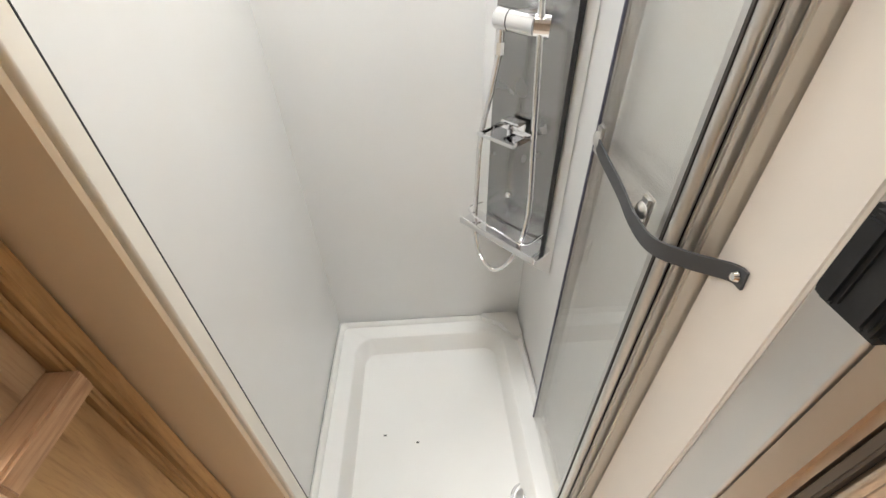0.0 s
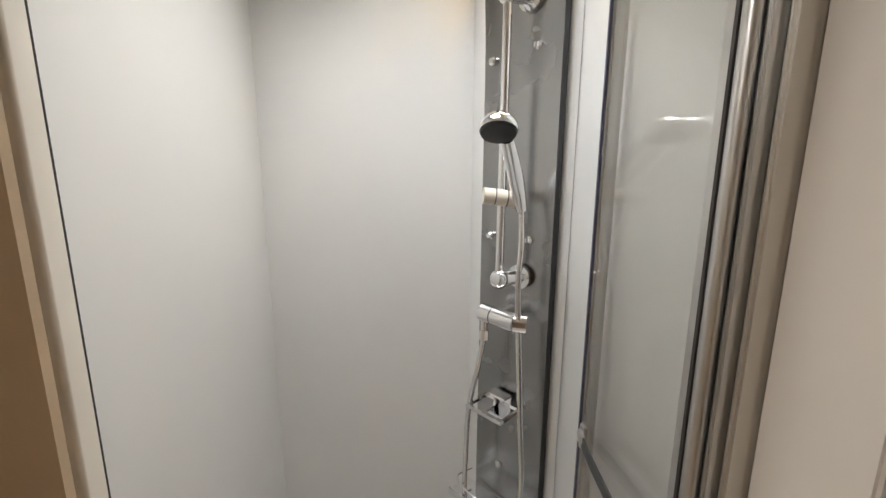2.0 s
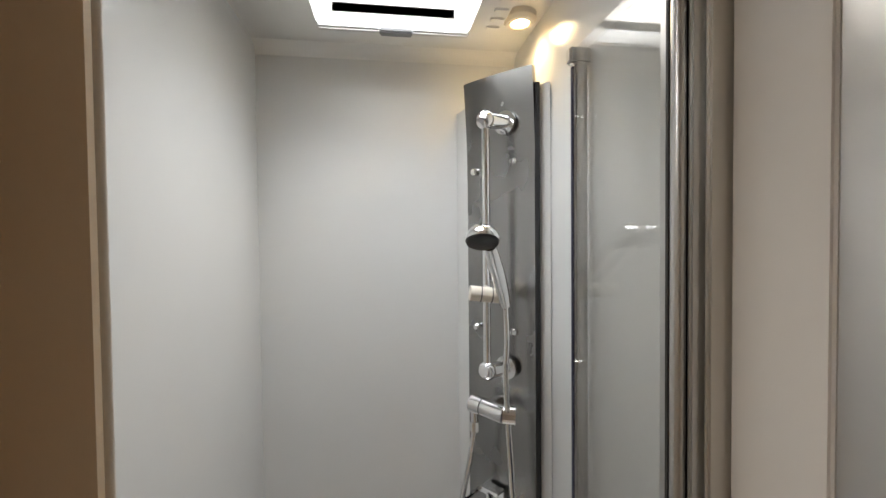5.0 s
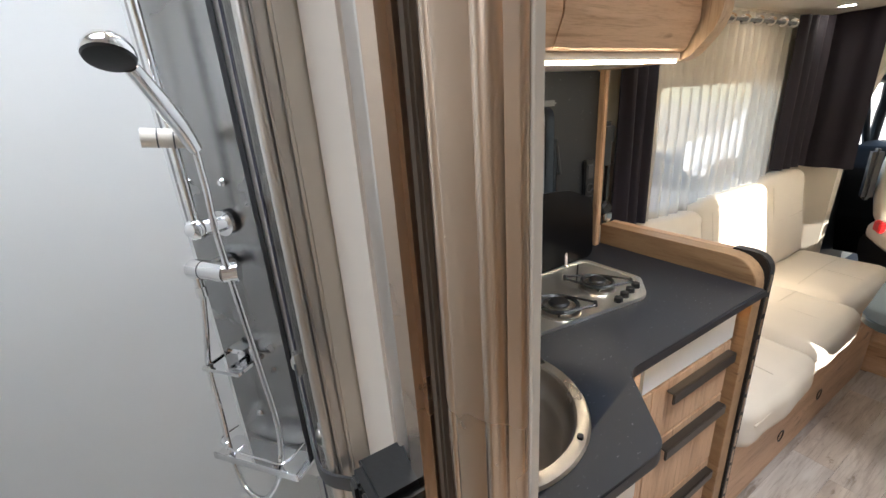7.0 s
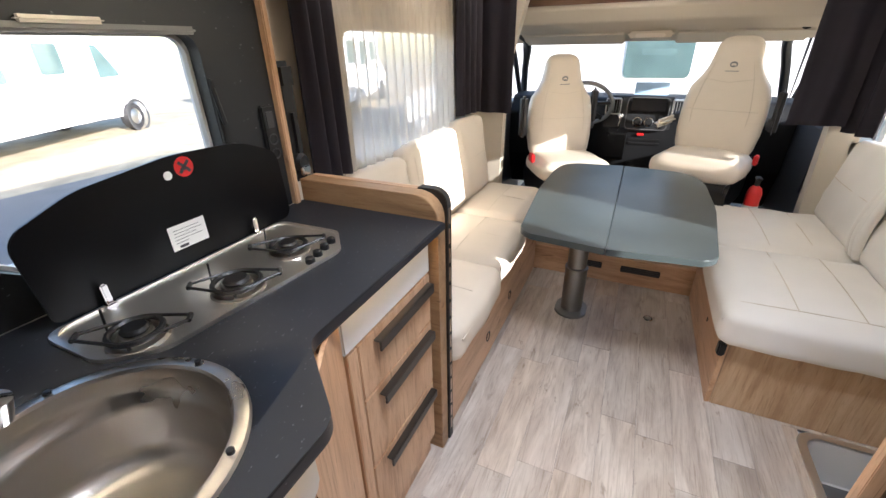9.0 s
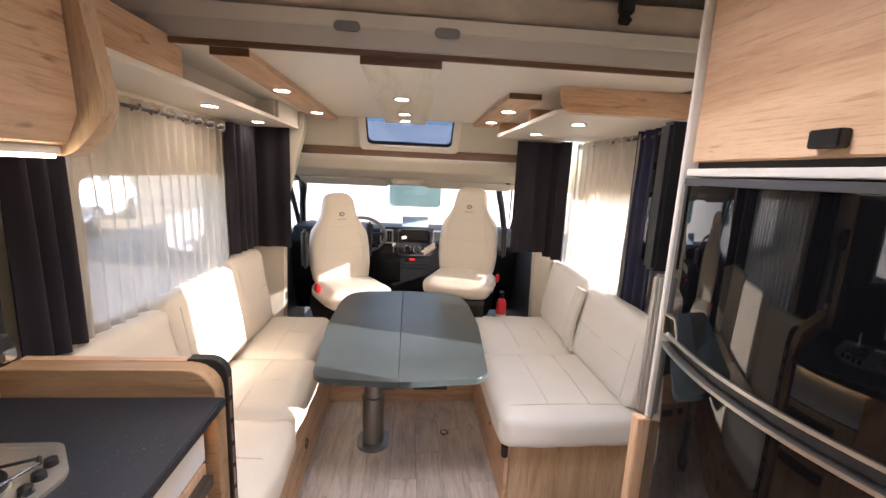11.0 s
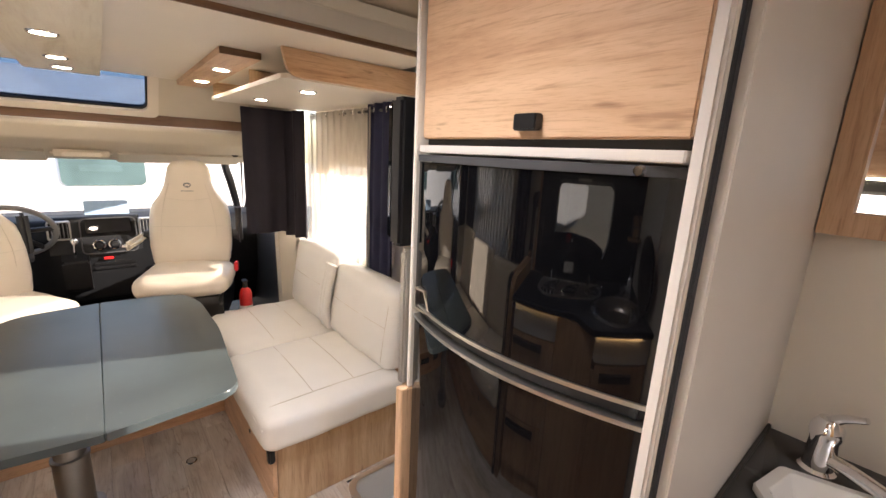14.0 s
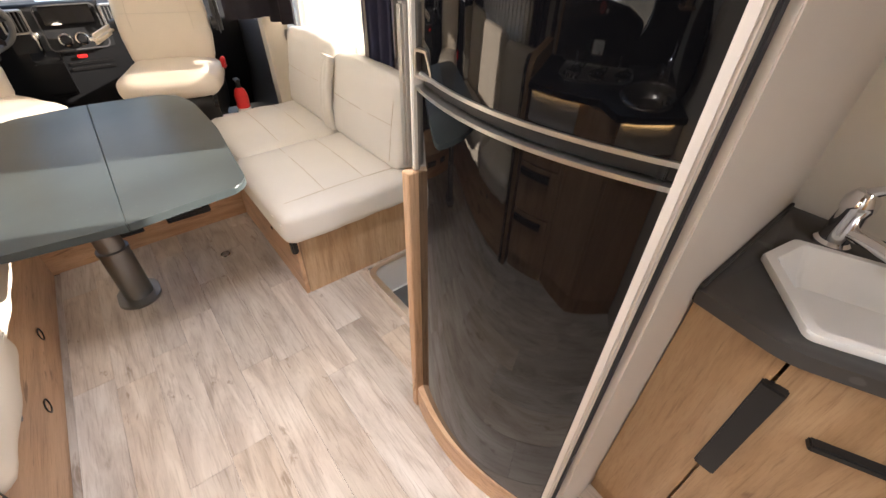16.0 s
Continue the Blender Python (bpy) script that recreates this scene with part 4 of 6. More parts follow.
hob = thing("gas_hob", (1.27, 0.84, 0.93), "three-burner steel gas hob with black pan supports", "hob")
hob_line = rounded([(0.995, 0.965), (0.995, 0.81), (1.06, 0.742), (1.46, 0.7), (1.545, 0.775), (1.54, 0.965)], [0.03, 0.06, 0.05, 0.06, 0.04, 0.03])
mid_hob = Vector((1.27, 0.845))
inner_line = [tuple(mid_hob + (Vector(p) - mid_hob) * 0.955) for p in hob_line]
part("rim", ring(hob_line, inner_line, 2, 0.928, 0.938), HOB_STEEL, hob)
part("plate", prism(inner_line, 2, 0.928, 0.9335), HOB_STEEL, hob)
for bx, by, br in ((1.06, 0.81, 0.033), (1.24, 0.785, 0.038), (1.41, 0.812, 0.033)):
    part("burner", join(lathe([(br + 0.014, 0), (br + 0.012, 0.006), (br, 0.008)], (bx, by, 0.9335)), lathe([(br * 0.8, 0.004), (br * 0.75, 0.016), (br * 0.5, 0.018)], (bx, by, 0.9335))), STEEL, hob)
    part("burner_cap", lathe([(br * 0.62, 0.018), (br * 0.66, 0.022), (br * 0.55, 0.027), (0, 0.028)], (bx, by, 0.9335)), BLACK, hob)
    ringed = [(bx + (br + 0.006) * math.cos(a), by + (br + 0.006) * math.sin(a), 0.951) for a in (2 * math.pi * i / 24 for i in range(25))]
    way, across = Vector((0.68, -0.73, 0)), Vector((0.73, 0.68, 0))
    arms = []
    for q in (-1, 1):
        tip = Vector((bx, by, 0.958)) + way * q * 0.082
        arms += [tube([tip + across * e * 0.008, Vector((bx, by, 0.953)) + way * q * 0.012 + across * e * (br + 0.006)], 0.0029, 6) for e in (-1, 1)]
        arms.append(tube([tip - across * 0.01, tip + across * 0.01], 0.0045, 6))
    feet = [tube([(bx + (br + 0.006) * math.cos(a), by + (br + 0.006) * math.sin(a), 0.934), (bx + (br + 0.006) * math.cos(a), by + (br + 0.006) * math.sin(a), 0.952)], 0.003, 6) for a in (0.6, 2.4, 3.9, 5.5)]
    part("pan_support", join(tube(ringed, 0.0052, 6, False), *arms, *feet), BLACK, hob)
    part("igniter", tube([(bx - 0.015, by + 0.055, 0.934), (bx - 0.012, by + 0.055, 0.985)], 0.002, 6), BLACK, hob)
for k in range(4):
    kx, ky = 1.385 + 0.034 * k, 0.728 + 0.008 * k
    part("knob", lathe([(0.011, 0), (0.01, 0.012), (0.006, 0.014), (0, 0.014)], (kx, ky, 0.9335), seg=16), BLACK, hob)
for x in (1.09, 1.44):
    part("lid_hinge", join(box(x, x + 0.02, 0.945, 0.965, 0.934, 0.945, 0.003), box(x + 0.004, x + 0.016, 0.952, 0.96, 0.94, 0.982, 0.003)), CHROME, hob)
lid_line = rounded([(1.02, 0.937), (1.01, 1.105), (1.12, 1.15), (1.3, 1.172), (1.47, 1.165), (1.575, 1.12), (1.585, 0.937)], [0.02, 0.04, 0.2, 0.4, 0.2, 0.04, 0.02], 5)
lid = thing("hob_cover", (1.3, 0.972, 0.937), "arched black glass hob cover, raised upright", "hob cover")
part("glass", prism(lid_line, 1, 0.97, 0.975, 0.0015), BLACK_LID, lid)
sign = part("warning_disc", lathe([(0, 0.0006), (0.021, 0.0006), (0.021, 0)], (1.322, 0.97, 1.143), (0, -1, 0), 28), RED, lid, "red warning sticker")
part("warning_mark", join(*[moved(box(-0.016, 0.016, -0.0018, 0, -0.003, 0.003, 0), Matrix.Translation((1.322, 0.9695, 1.143)) @ Matrix.Rotation(a, 4, "Y")) for a in (0.8, -0.8)], box(1.313, 1.331, 0.968, 0.9695, 1.136, 1.141, 0)), INK, sign)
part("round_sticker", lathe([(0, 0.0006), (0.009, 0.0006), (0.009, 0)], (1.284, 0.97, 1.133), (0, -1, 0), 20), PAPER, lid)
paper = part("label_paper", moved(box(-0.042, 0.042, -0.0008, 0, -0.027, 0.027, 0), Matrix.Translation((1.289, 0.9695, 1.003)) @ Matrix.Rotation(0.0, 4, "Y")), PAPER, lid, "white printed notice")
part("print_bar", join(*[box(1.256, 1.256 + w, 0.968, 0.9685, 1.019 - 0.007 * k, 1.0198 - 0.007 * k, 0) for k, w in enumerate((0.06, 0.066, 0.05, 0.064, 0.03))], box(1.262, 1.282, 0.968, 0.9685, 0.979, 0.985, 0)), INK, paper)

sockets = thing("socket_strip", (1.637, 1.05, 1.08), "black double socket strip on the kitchen panel", "socket")
part("plate", box(1.615, 1.66, 1.038, 1.05, 1.07, 1.225, 0.004), BLACK, sockets)
for z in (1.095, 1.135):
    part("outlet", lathe([(0.016, 0.004), (0.013, 0.004), (0.012, -0.002), (0, -0.002)], (1.637, 1.038, z), (0, -1, 0), 20), DARK_GREY, sockets)
part("switch", box(1.623, 1.652, 1.034, 1.04, 1.165, 1.21, 0.003), DARK_GREY, sockets)


def handle(x0, x1, y, z, parent):
    """A dark bar handle that lips over the top edge of a front."""
    return part("handle", join(box(x0, x1, y - 0.022, y - 0.016, z - 0.03, z, 0.002), box(x0, x1, y - 0.022, y, z - 0.004, z, 0.002)), HANDLE, parent, "dark bronze bar handle")


base = thing("drawer_cabinet", (1.5, 0.8, 0.0), "oak kitchen drawer cabinet with dark bar handles", "cabinet")
part("body", box(1.31, 1.7, 0.615, 1.04, 0.0, 0.9, 0.002), OAK_Z, base)
part("false_front", box(1.298, 1.7, 0.594, 0.612, 0.775, 0.898, 0.004), WHITE, base, "white upper front panel")
for z0, z1 in ((0.605, 0.77), (0.365, 0.6), (0.1, 0.36)):
    drawer = part("drawer_front", box(1.345, 1.698, 0.594, 0.612, z0, z1, 0.002), OAK_Z, base)
    handle(1.4, 1.685, 0.594, z1 - 0.022, drawer)
part("filler", box(1.305, 1.342, 0.594, 0.612, 0.1, 0.77, 0.002), OAK_Z, base)
part("plinth", box(1.3, 1.7, 0.64, 0.66, 0.0, 0.098, 0), OAK_X, base)
part("light_strip", box(1.19, 1.69, 0.584, 0.59, 0.897, 0.903, 0), EDGE_GLOW, base, "warm light strip under the worktop")
unit = thing("sink_cabinet", (0.9, 0.7, 0.0), "oak kitchen sink cabinet with a white upper panel", "cabinet")
part("body", prism([(0.709, 1.04), (0.709, 0.455), (1.04, 0.455), (1.3, 0.615), (1.3, 1.04)], 2, 0.0, 0.76), OAK_Z, unit)
part("door", box(0.712, 1.02, 0.437, 0.454, 0.1, 0.79, 0.003), OAK_Z, unit)
handle(0.79, 0.99, 0.437, 0.76, unit)
part("upper_panel", prism(rounded([(0.709, 0.797), (1.04, 0.797), (1.04, 0.898), (0.709, 0.898)], [0.002, 0.025, 0.002, 0.002]), 1, 0.437, 0.454, 0.002), WHITE, unit, "white upper panel")
part("light_strip", box(0.76, 1.03, 0.428, 0.434, 0.897, 0.903, 0), EDGE_GLOW, unit, "warm light strip under the worktop")
part("end_panel", prism([(1.04, 0.45), (1.3, 0.6), (1.305, 0.612), (1.04, 0.462)], 2, 0.1, 0.9), OAK_Z, unit)

gable = thing("kitchen_end_panel", (1.76, 0.8, 0.0), "oak end panel of the kitchen with a black light strip", "panel")
gable_line = rounded([(1.05, 0.0), (0.575, 0.0), (0.575, 0.995), (1.05, 0.995)], [0, 0, 0.07, 0])
part("board", prism(gable_line, 0, 1.722, 1.772, 0.002), wood("brown_oak_across", (0.4, 0.25, 0.13), (0.32, 0.19, 0.095), (0.2, 0.115, 0.055), 1), gable)
band_line = rounded([(0.66, 0.0), (0.568, 0.0), (0.568, 1.0), (0.66, 1.0)], [0, 0, 0.075, 0.002])
part("back_board", box(1.7725, 1.8, 0.6605, 1.05, 0.0, 0.995, 0.002), OAK_Y, gable)
part("edge_band", prism(band_line, 0, 1.7725, 1.802, 0.005), BLACK, gable, "glossy black edge")
for k in range(14):
    part("light_mark", box(1.782, 1.791, 0.5662, 0.569, 0.05 + 0.065 * k, 0.1 + 0.065 * k, 0.001), ALU_WARM, gable)

# overhead cabinet with its light strip
over = thing("overhead_cabinet", (1.2, 0.95, 1.48), "curved pale oak overhead kitchen cabinet", "cabinet")
over_line = rounded([(1.178, 1.5), (0.79, 1.5), (0.765, 1.56), (0.775, 1.85), (0.83, 2.095), (1.178, 2.095)], [0, 0.02, 0.1, 0.3, 0.1, 0])
part("body", prism(over_line, 0, 0.709, 1.655, 0.0), OAK_X, over)
for x0, x1 in ((0.712, 1.2), (1.205, 1.65)):
    part("flap_door", prism(rounded([(0.786, 1.505), (0.76, 1.56), (0.77, 1.85), (0.82, 2.06), (0.832, 2.06), (0.785, 1.85), (0.776, 1.56), (0.798, 1.505)], [0, 0.05, 0.1, 0, 0, 0.1, 0.05, 0]), 0, x0, x1, 0.0), OAK_X, over)
part("end_cheek", prism(rounded([(1.178, 1.48), (0.785, 1.48), (0.709, 1.56), (0.755, 1.85), (0.81, 2.095), (1.178, 2.095)], [0, 0.06, 0.1, 0.3, 0.1, 0]), 0, 1.657, 1.7, 0.004), OAK_PALE, over)
part("underside", box(0.709, 1.655, 0.8, 1.178, 1.482, 1.499, 0.002), CREAM_LIGHT, over)
part("light_strip", box(0.76, 1.64, 0.8, 0.81, 1.476, 1.482, 0), STRIP_GLOW, over, "lit led strip under the cabinet")

# seat belt hanging by the kitchen panel
belt = thing("seat_belt", (1.68, 1.14, 0.98), "black seat belt with reel and buckle on the wall", "seat belt")
part("webbing", box(1.735, 1.78, 1.07, 1.074, 0.98, 1.3, 0.001), BLACK, belt)
part("guide", box(1.72, 1.79, 1.06, 1.178, 1.25, 1.33, 0.015), BLACK, belt)
part("strap_end", box(1.74, 1.775, 1.06, 1.1, 1.0, 1.2, 0.012), BLACK, belt)
part("reel", lathe([(0, 0.03), (0.02, 0.03), (0.028, 0.02), (0.028, 0)], (1.755, 1.08, 1.04), (0, -1, 0), 20), BLACK, belt)
part("tongue", box(1.74, 1.775, 1.045, 1.06, 1.0, 1.03, 0.004), CHROME, belt)


# ---- the dinette ----
structure("cab_platform", box(3.25, 3.7, -1.1, 1.18, -0.06, 0.17, 0.003), OAK_Y, "oak riser in front of the cab", "step")
for y0, y1 in ((0.17, 0.29), (-0.16, 0.06)):
    vent = thing("floor_vent", (3.25, (y0 + y1) / 2, 0.08), "black slotted heater vent in the riser", "vent")
    part("plate", box(3.238, 3.25, y0, y1, 0.085, 0.125, 0.003), BLACK, vent)
    for k in range(3):
        part("slat", box(3.234, 3.24, y0 + 0.005, y1 - 0.005, 0.09 + 0.012 * k, 0.096 + 0.012 * k, 0.001), DARK_GREY, vent)


def bench(name, label, x0, x1, y_front, y_back, side):
    """A bench box along the wall; side is 1 for the left wall, -1 for the right."""
    b = thing(name, ((x0 + x1) / 2, (y_front + y_back) / 2, 0), label, "bench")
    lo, hi = sorted((y_front, y_back))
    part("front_board", box(x0, x1, *sorted((y_front, y_front + side * 0.018)), 0.0, 0.33, 0.003), OAK_X, b)
    part("end_board", box(x0, x0 + 0.018, *sorted((y_front + side * 0.02, y_back)), 0.0, 0.33, 0.003), OAK_PALE, b)
    part("top_board", box(x0 + 0.02, x1, *sorted((y_front + side * 0.02, y_back)), 0.312, 0.33, 0.002), OAK_X, b)
    return b


left = bench("bench", "long oak bench box along the window wall", 1.81, 3.24, 0.592, 1.16, 1)
for x, z in ((2.275, 0.06), (2.628, 0.085)):
    part("finger_hole", lathe([(0.027, 0.003), (0.022, 0.004), (0.021, -0.012), (0, -0.012)], (x, 0.592, z + 0.06), (0, -1, 0), 20), BLACK, left)
part("badge", lathe([(0, 0.002), (0.014, 0.002), (0.014, 0)], (2.124, 0.592, 0.265), (0, -1, 0), 20), GREY_PLASTIC, left, "small round badge")
right = bench("bench", "oak bench box beside the entrance", 2.372, 3.24, -0.335, -1.1, -1)
part("corner_catch", box(2.36, 2.395, -0.345, -0.318, 0.25, 0.31, 0.006), BLACK, right, "black corner catch")
part("finger_hole", lathe([(0.012, 0.002), (0.009, 0.003), (0.009, -0.01), (0, -0.01)], (2.7, -0.335, 0.2), (0, 1, 0), 16), BLACK, right)


def seat_cushion(label, x0, x1, y0, y1, z0, z1, seams, seed, mat_a=LEATHER):
    """seams: lines across the pad in parts of its half size, ((u0, v0), (u1, v1))."""
    y0, y1 = sorted((y0, y1))
    c = thing("seat_cushion", ((x0 + x1) / 2, (y0 + y1) / 2, z0), label, "cushion", "dinette cushions")
    part("pad", cushion(x0, x1, y0, y1, z0, z1, 0.045, 0.014, 16, 0.007, seed), mat_a, c)
    for (u0, v0), (u1, v1) in seams:
        line = []
        for k in range(17):
            u, v = u0 + (u1 - u0) * k / 16, v0 + (v1 - v0) * k / 16
            line.append(((x0 + x1) / 2 + u * (x1 - x0) / 2, (y0 + y1) / 2 + v * (y1 - y0) / 2, z1 + 0.014 * (1 - u * u) * (1 - v * v) + 0.0005))
        part("seam", tube(line, 0.0016, 6), SEAM, c)
    for y in (y0 - 0.004, y1 + 0.004):
        part("piping", tube([(x0 + 0.03, y, z1 - 0.05), (x1 - 0.03, y, z1 - 0.05)], 0.003, 6), mat_a, c)
    return c


def back_cushion(label, x0, x1, y, z0, z1, side, seed, mat_a=LEATHER, thick=0.13, lean=8):
    c = thing("back_cushion", ((x0 + x1) / 2, y, z0), label, "cushion", "dinette cushions")
    tall = z1 - z0
    bm = cushion(x0, x1, -thick / 2, thick / 2, 0, tall, 0.04, 0.014, 16, 0.007, seed)
    turn = Matrix.Translation((0, y, z0)) @ Matrix.Rotation(radians(-lean * side), 4, "X")
    part("pad", moved(bm, turn), mat_a, c)
    for (u0, w0), (u1, w1) in (((-0.86, 0.05), (0.86, 0.05)), ((-0.86, -0.8), (-0.86, 0.8)), ((0.86, -0.8), (0.86, 0.8))):
        line = []
        for k in range(17):
            u, w = u0 + (u1 - u0) * k / 16, w0 + (w1 - w0) * k / 16
            line.append(turn @ Vector(((x0 + x1) / 2 + u * (x1 - x0) / 2, -side * (thick / 2 + 0.014 * (1 - u * u) * (1 - w * w) + 0.0005), tall / 2 + w * tall / 2)))
        part("seam", tube(line, 0.0016, 6), SEAM, c)
    return c


SEATS = "padded cream leather seat cushion on the oak bench"
seat_cushion(SEATS, 1.812, 2.33, 0.55, 1.03, 0.33, 0.485, (((-0.85, 0.0), (0.85, 0.0)), ((0.0, -0.8), (0.0, 0.0))), 1)
seat_cushion(SEATS, 2.335, 2.87, 0.575, 1.03, 0.33, 0.485, (((-0.85, 0.0), (0.85, 0.0)), ((0.0, -0.8), (0.0, 0.0))), 2)
seat_cushion(SEATS, 2.875, 3.5, 0.63, 1.03, 0.33, 0.485, (((-0.85, 0.0), (0.85, 0.0)), ((0.0, -0.8), (0.0, 0.0))), 3)
BACKS = "upright cream leather back cushion along the window"
back_cushion(BACKS, 1.83, 2.43, 1.06, 0.47, 0.9, 1, 4)
back_cushion(BACKS, 2.435, 3.03, 1.06, 0.47, 0.93, 1, 5)
back_cushion(BACKS, 3.035, 3.47, 1.06, 0.47, 0.95, 1, 6)
seat_cushion("pale leather seat cushion with rounded front on the bench", 2.3, 2.945, -0.295, -0.93, 0.33, 0.49, (((-0.72, 0.86), (-0.72, -0.86)), ((-0.72, 0.3), (0.86, 0.3)), ((-0.72, -0.3), (0.86, -0.3))), 7, LEATHER_WHITE)
seat_cushion("pale leather seat cushion with rounded front on the bench", 2.95, 3.58, -0.345, -0.93, 0.33, 0.485, (((-0.86, 0.3), (0.86, 0.3)), ((-0.86, -0.3), (0.86, -0.3))), 8, LEATHER_WHITE)
back_cushion("tall pale leather back cushion beside the entrance", 2.35, 2.99, -0.915, 0.475, 0.87, -1, 9, LEATHER_WHITE, 0.15, 9)
back_cushion("tall pale leather back cushion beside the entrance", 2.995, 3.58, -0.915, 0.475, 0.9, -1, 10, LEATHER_WHITE, 0.15, 9)

roll_cushion = thing("roll_cushion", (2.99, -0.85, 0.49), "narrow pale leather rolls between the back cushions", "cushion")
for x in (2.955, 2.99, 3.025):
    part("roll", tube(arc([(x, -0.85, 0.5), (x, -0.835, 0.6), (x, -0.848, 0.72), (x, -0.885, 0.86)], 6), 0.02, 12), LEATHER_WHITE, roll_cushion)
table = thing("dining_table", (2.78, 0.18, 0.0), "dark slate grey folding table on a steel pedestal", "table")
half_a = rounded([(2.212, 0.1456), (2.25, 0.475), (2.8, 0.52), (3.2, 0.515), (3.385, 0.47), (3.43, 0.1456)], [0.004, 0.07, 1.2, 0.6, 0.14, 0.0], 8)
half_b = rounded([(2.212, 0.1446), (3.43, 0.1446), (3.385, -0.2), (3.2, -0.255), (2.8, -0.26), (2.25, -0.21)], [0.004, 0.0, 0.14, 0.6, 1.2, 0.07], 8)
for line in (half_a, half_b):
    leaf = part("tabletop", prism(line, 2, 0.672, 0.697, 0.005, 3), TABLE, table)
part("under_frame", box(2.4, 3.2, 0.05, 0.35, 0.63, 0.671, 0.004), BLACK, table)
part("column", join(lathe([(0.058, 0), (0.058, 0.26), (0.061, 0.262), (0.061, 0.275), (0.05, 0.278), (0.05, 0.63)], (2.85, 0.285, 0.0), seg=36)), metal("grey_pedestal", (0.3, 0.3, 0.29), 0.35, 2), table, "grey steel telescopic column")
part("foot", prism(rounded([(2.74, 0.2), (2.95, 0.2), (2.95, 0.37), (2.74, 0.37)], 0.075, 8), 2, 0.0, 0.012, 0.004), metal("grey_foot", (0.3, 0.3, 0.29), 0.35, 0), table)
cap = thing("floor_socket", (2.912, -0.117, 0.0), "round steel floor socket set in the planks", "socket")
part("ring", lathe([(0.018, 0.003), (0.022, 0.003), (0.025, 0.0)], (2.912, -0.117, 0.001)), CHROME, cap)
part("disc", lathe([(0, 0.002), (0.017, 0.002), (0.017, 0)], (2.912, -0.117, 0.001)), STEEL, cap)

# windows beside the dinette
windowed("window_3", 1, 1.17, 1.25, 2.18, 3.18, 0.92, 1.42, 0.05, 0.03, CREAM_LIGHT, "dinette window in a cream frame, shut")
windowed("window_4", 1, -1.19, -1.11, 2.74, 3.53, 0.88, 1.4, 0.05, 0.03, CREAM_LIGHT, "window beside the entrance in a cream frame, shut")


def curtain(name, label, a, b, z0, z1, mat, folds, depth, category="curtain", seed=0.0, splay=0.0):
    """A hanging cloth from the place a to the place b (x, y), in soft folds."""
    c = thing(name, (*((Vector(a) + Vector(b)) / 2), z0), label, category)
    bm = bmesh.new()
    a, b = Vector(a), Vector(b)
    side = Vector((-(b - a).y, (b - a).x)).normalized()
    nu, nz = folds * 8, 14
    rows = []
    for j in range(nz + 1):
        t = j / nz
        row = []
        for i in range(nu + 1):
            u = i / nu
            wave = math.sin(u * folds * 2 * math.pi + seed + 0.5 * noise.noise(Vector((u * 4, t * 2, seed))))
            p = a.lerp(b, 0.5 + (u - 0.5) * (1 - splay * (1 - t)) + 0.012 * noise.noise(Vector((u * 5 + seed, t * 3, 1.0))))
            p = p + side * depth * wave * (0.75 + 0.35 * (1 - t))
            row.append(bm.verts.new((p.x, p.y, z0 + t * (z1 - z0) + (0.006 * noise.noise(Vector((u * 7, seed, 3.0))) if j == 0 else 0))))
        rows.append(row)
    for p, q in zip(rows, rows[1:]):
        for i in range(nu):
            bm.faces.new((p[i], p[i + 1], q[i + 1], q[i]))
    part("cloth", bm, mat, c, "", 180)
    return c


def rod(x0, x1, y, z, side, eyelets):
    r = thing("curtain_rod", ((x0 + x1) / 2, y, z), "thin dark curtain rod with chrome eyelets", "curtain rod")
    part("bar", tube([(x0, y, z), (x1, y, z)], 0.007, 10), DARK_GREY, r)
    for k in range(eyelets):
        x = x0 + (x1 - x0) * (k + 0.5) / eyelets
        part("eyelet", moved(lathe([(0.012, -0.002), (0.019, -0.003), (0.019, 0.003), (0.012, 0.002), (0.012, -0.002)], (0, 0, 0), (1, 0.4, 0), 16), Matrix.Translation((x, y - side * 0.004, z))), CHROME, r)


rod(1.78, 3.38, 1.12, 1.665, 1, 14)
rod(2.62, 3.66, -1.05, 1.7, -1, 9)
curtain("curtain", "aubergine curtain gathered beside the kitchen", (1.86, 1.1), (2.07, 1.12), 0.92, 1.7, NAVY, 3, 0.022, seed=0.4)
curtain("net_curtain", "sheer cream net curtain across the dinette window", (2.0, 1.14), (3.15, 1.14), 0.84, 1.7, NET, 16, 0.016, seed=1.1)
curtain("curtain", "aubergine curtain gathered beside the cab", (3.14, 1.1), (3.46, 1.08), 0.975, 1.7, NAVY, 4, 0.022, seed=2.0)
curtain("cab_curtain", "straight aubergine curtain panel closing off the cab", (3.6, 1.16), (3.6, 0.91), 0.94, 1.73, NAVY, 2, 0.012, seed=0.2)
curtain("curtain", "navy curtain gathered beside the entrance", (2.6, -1.04), (2.86, -1.05), 0.82, 1.74, BLUE, 3, 0.024, seed=0.9)
curtain("net_curtain", "sheer cream net curtain beside the entrance", (2.84, -1.05), (3.62, -1.02), 0.84, 1.72, NET, 10, 0.018, seed=0.7)
curtain("curtain", "aubergine curtain gathered beside the cab seat", (3.42, -0.93), (3.635, -0.87), 0.92, 1.72, NAVY, 2, 0.02, seed=1.7)
curtain("cab_curtain", "straight aubergine curtain panel closing off the cab", (3.6, -0.85), (3.6, -0.6), 0.95, 1.72, NAVY, 2, 0.012, seed=2.2)

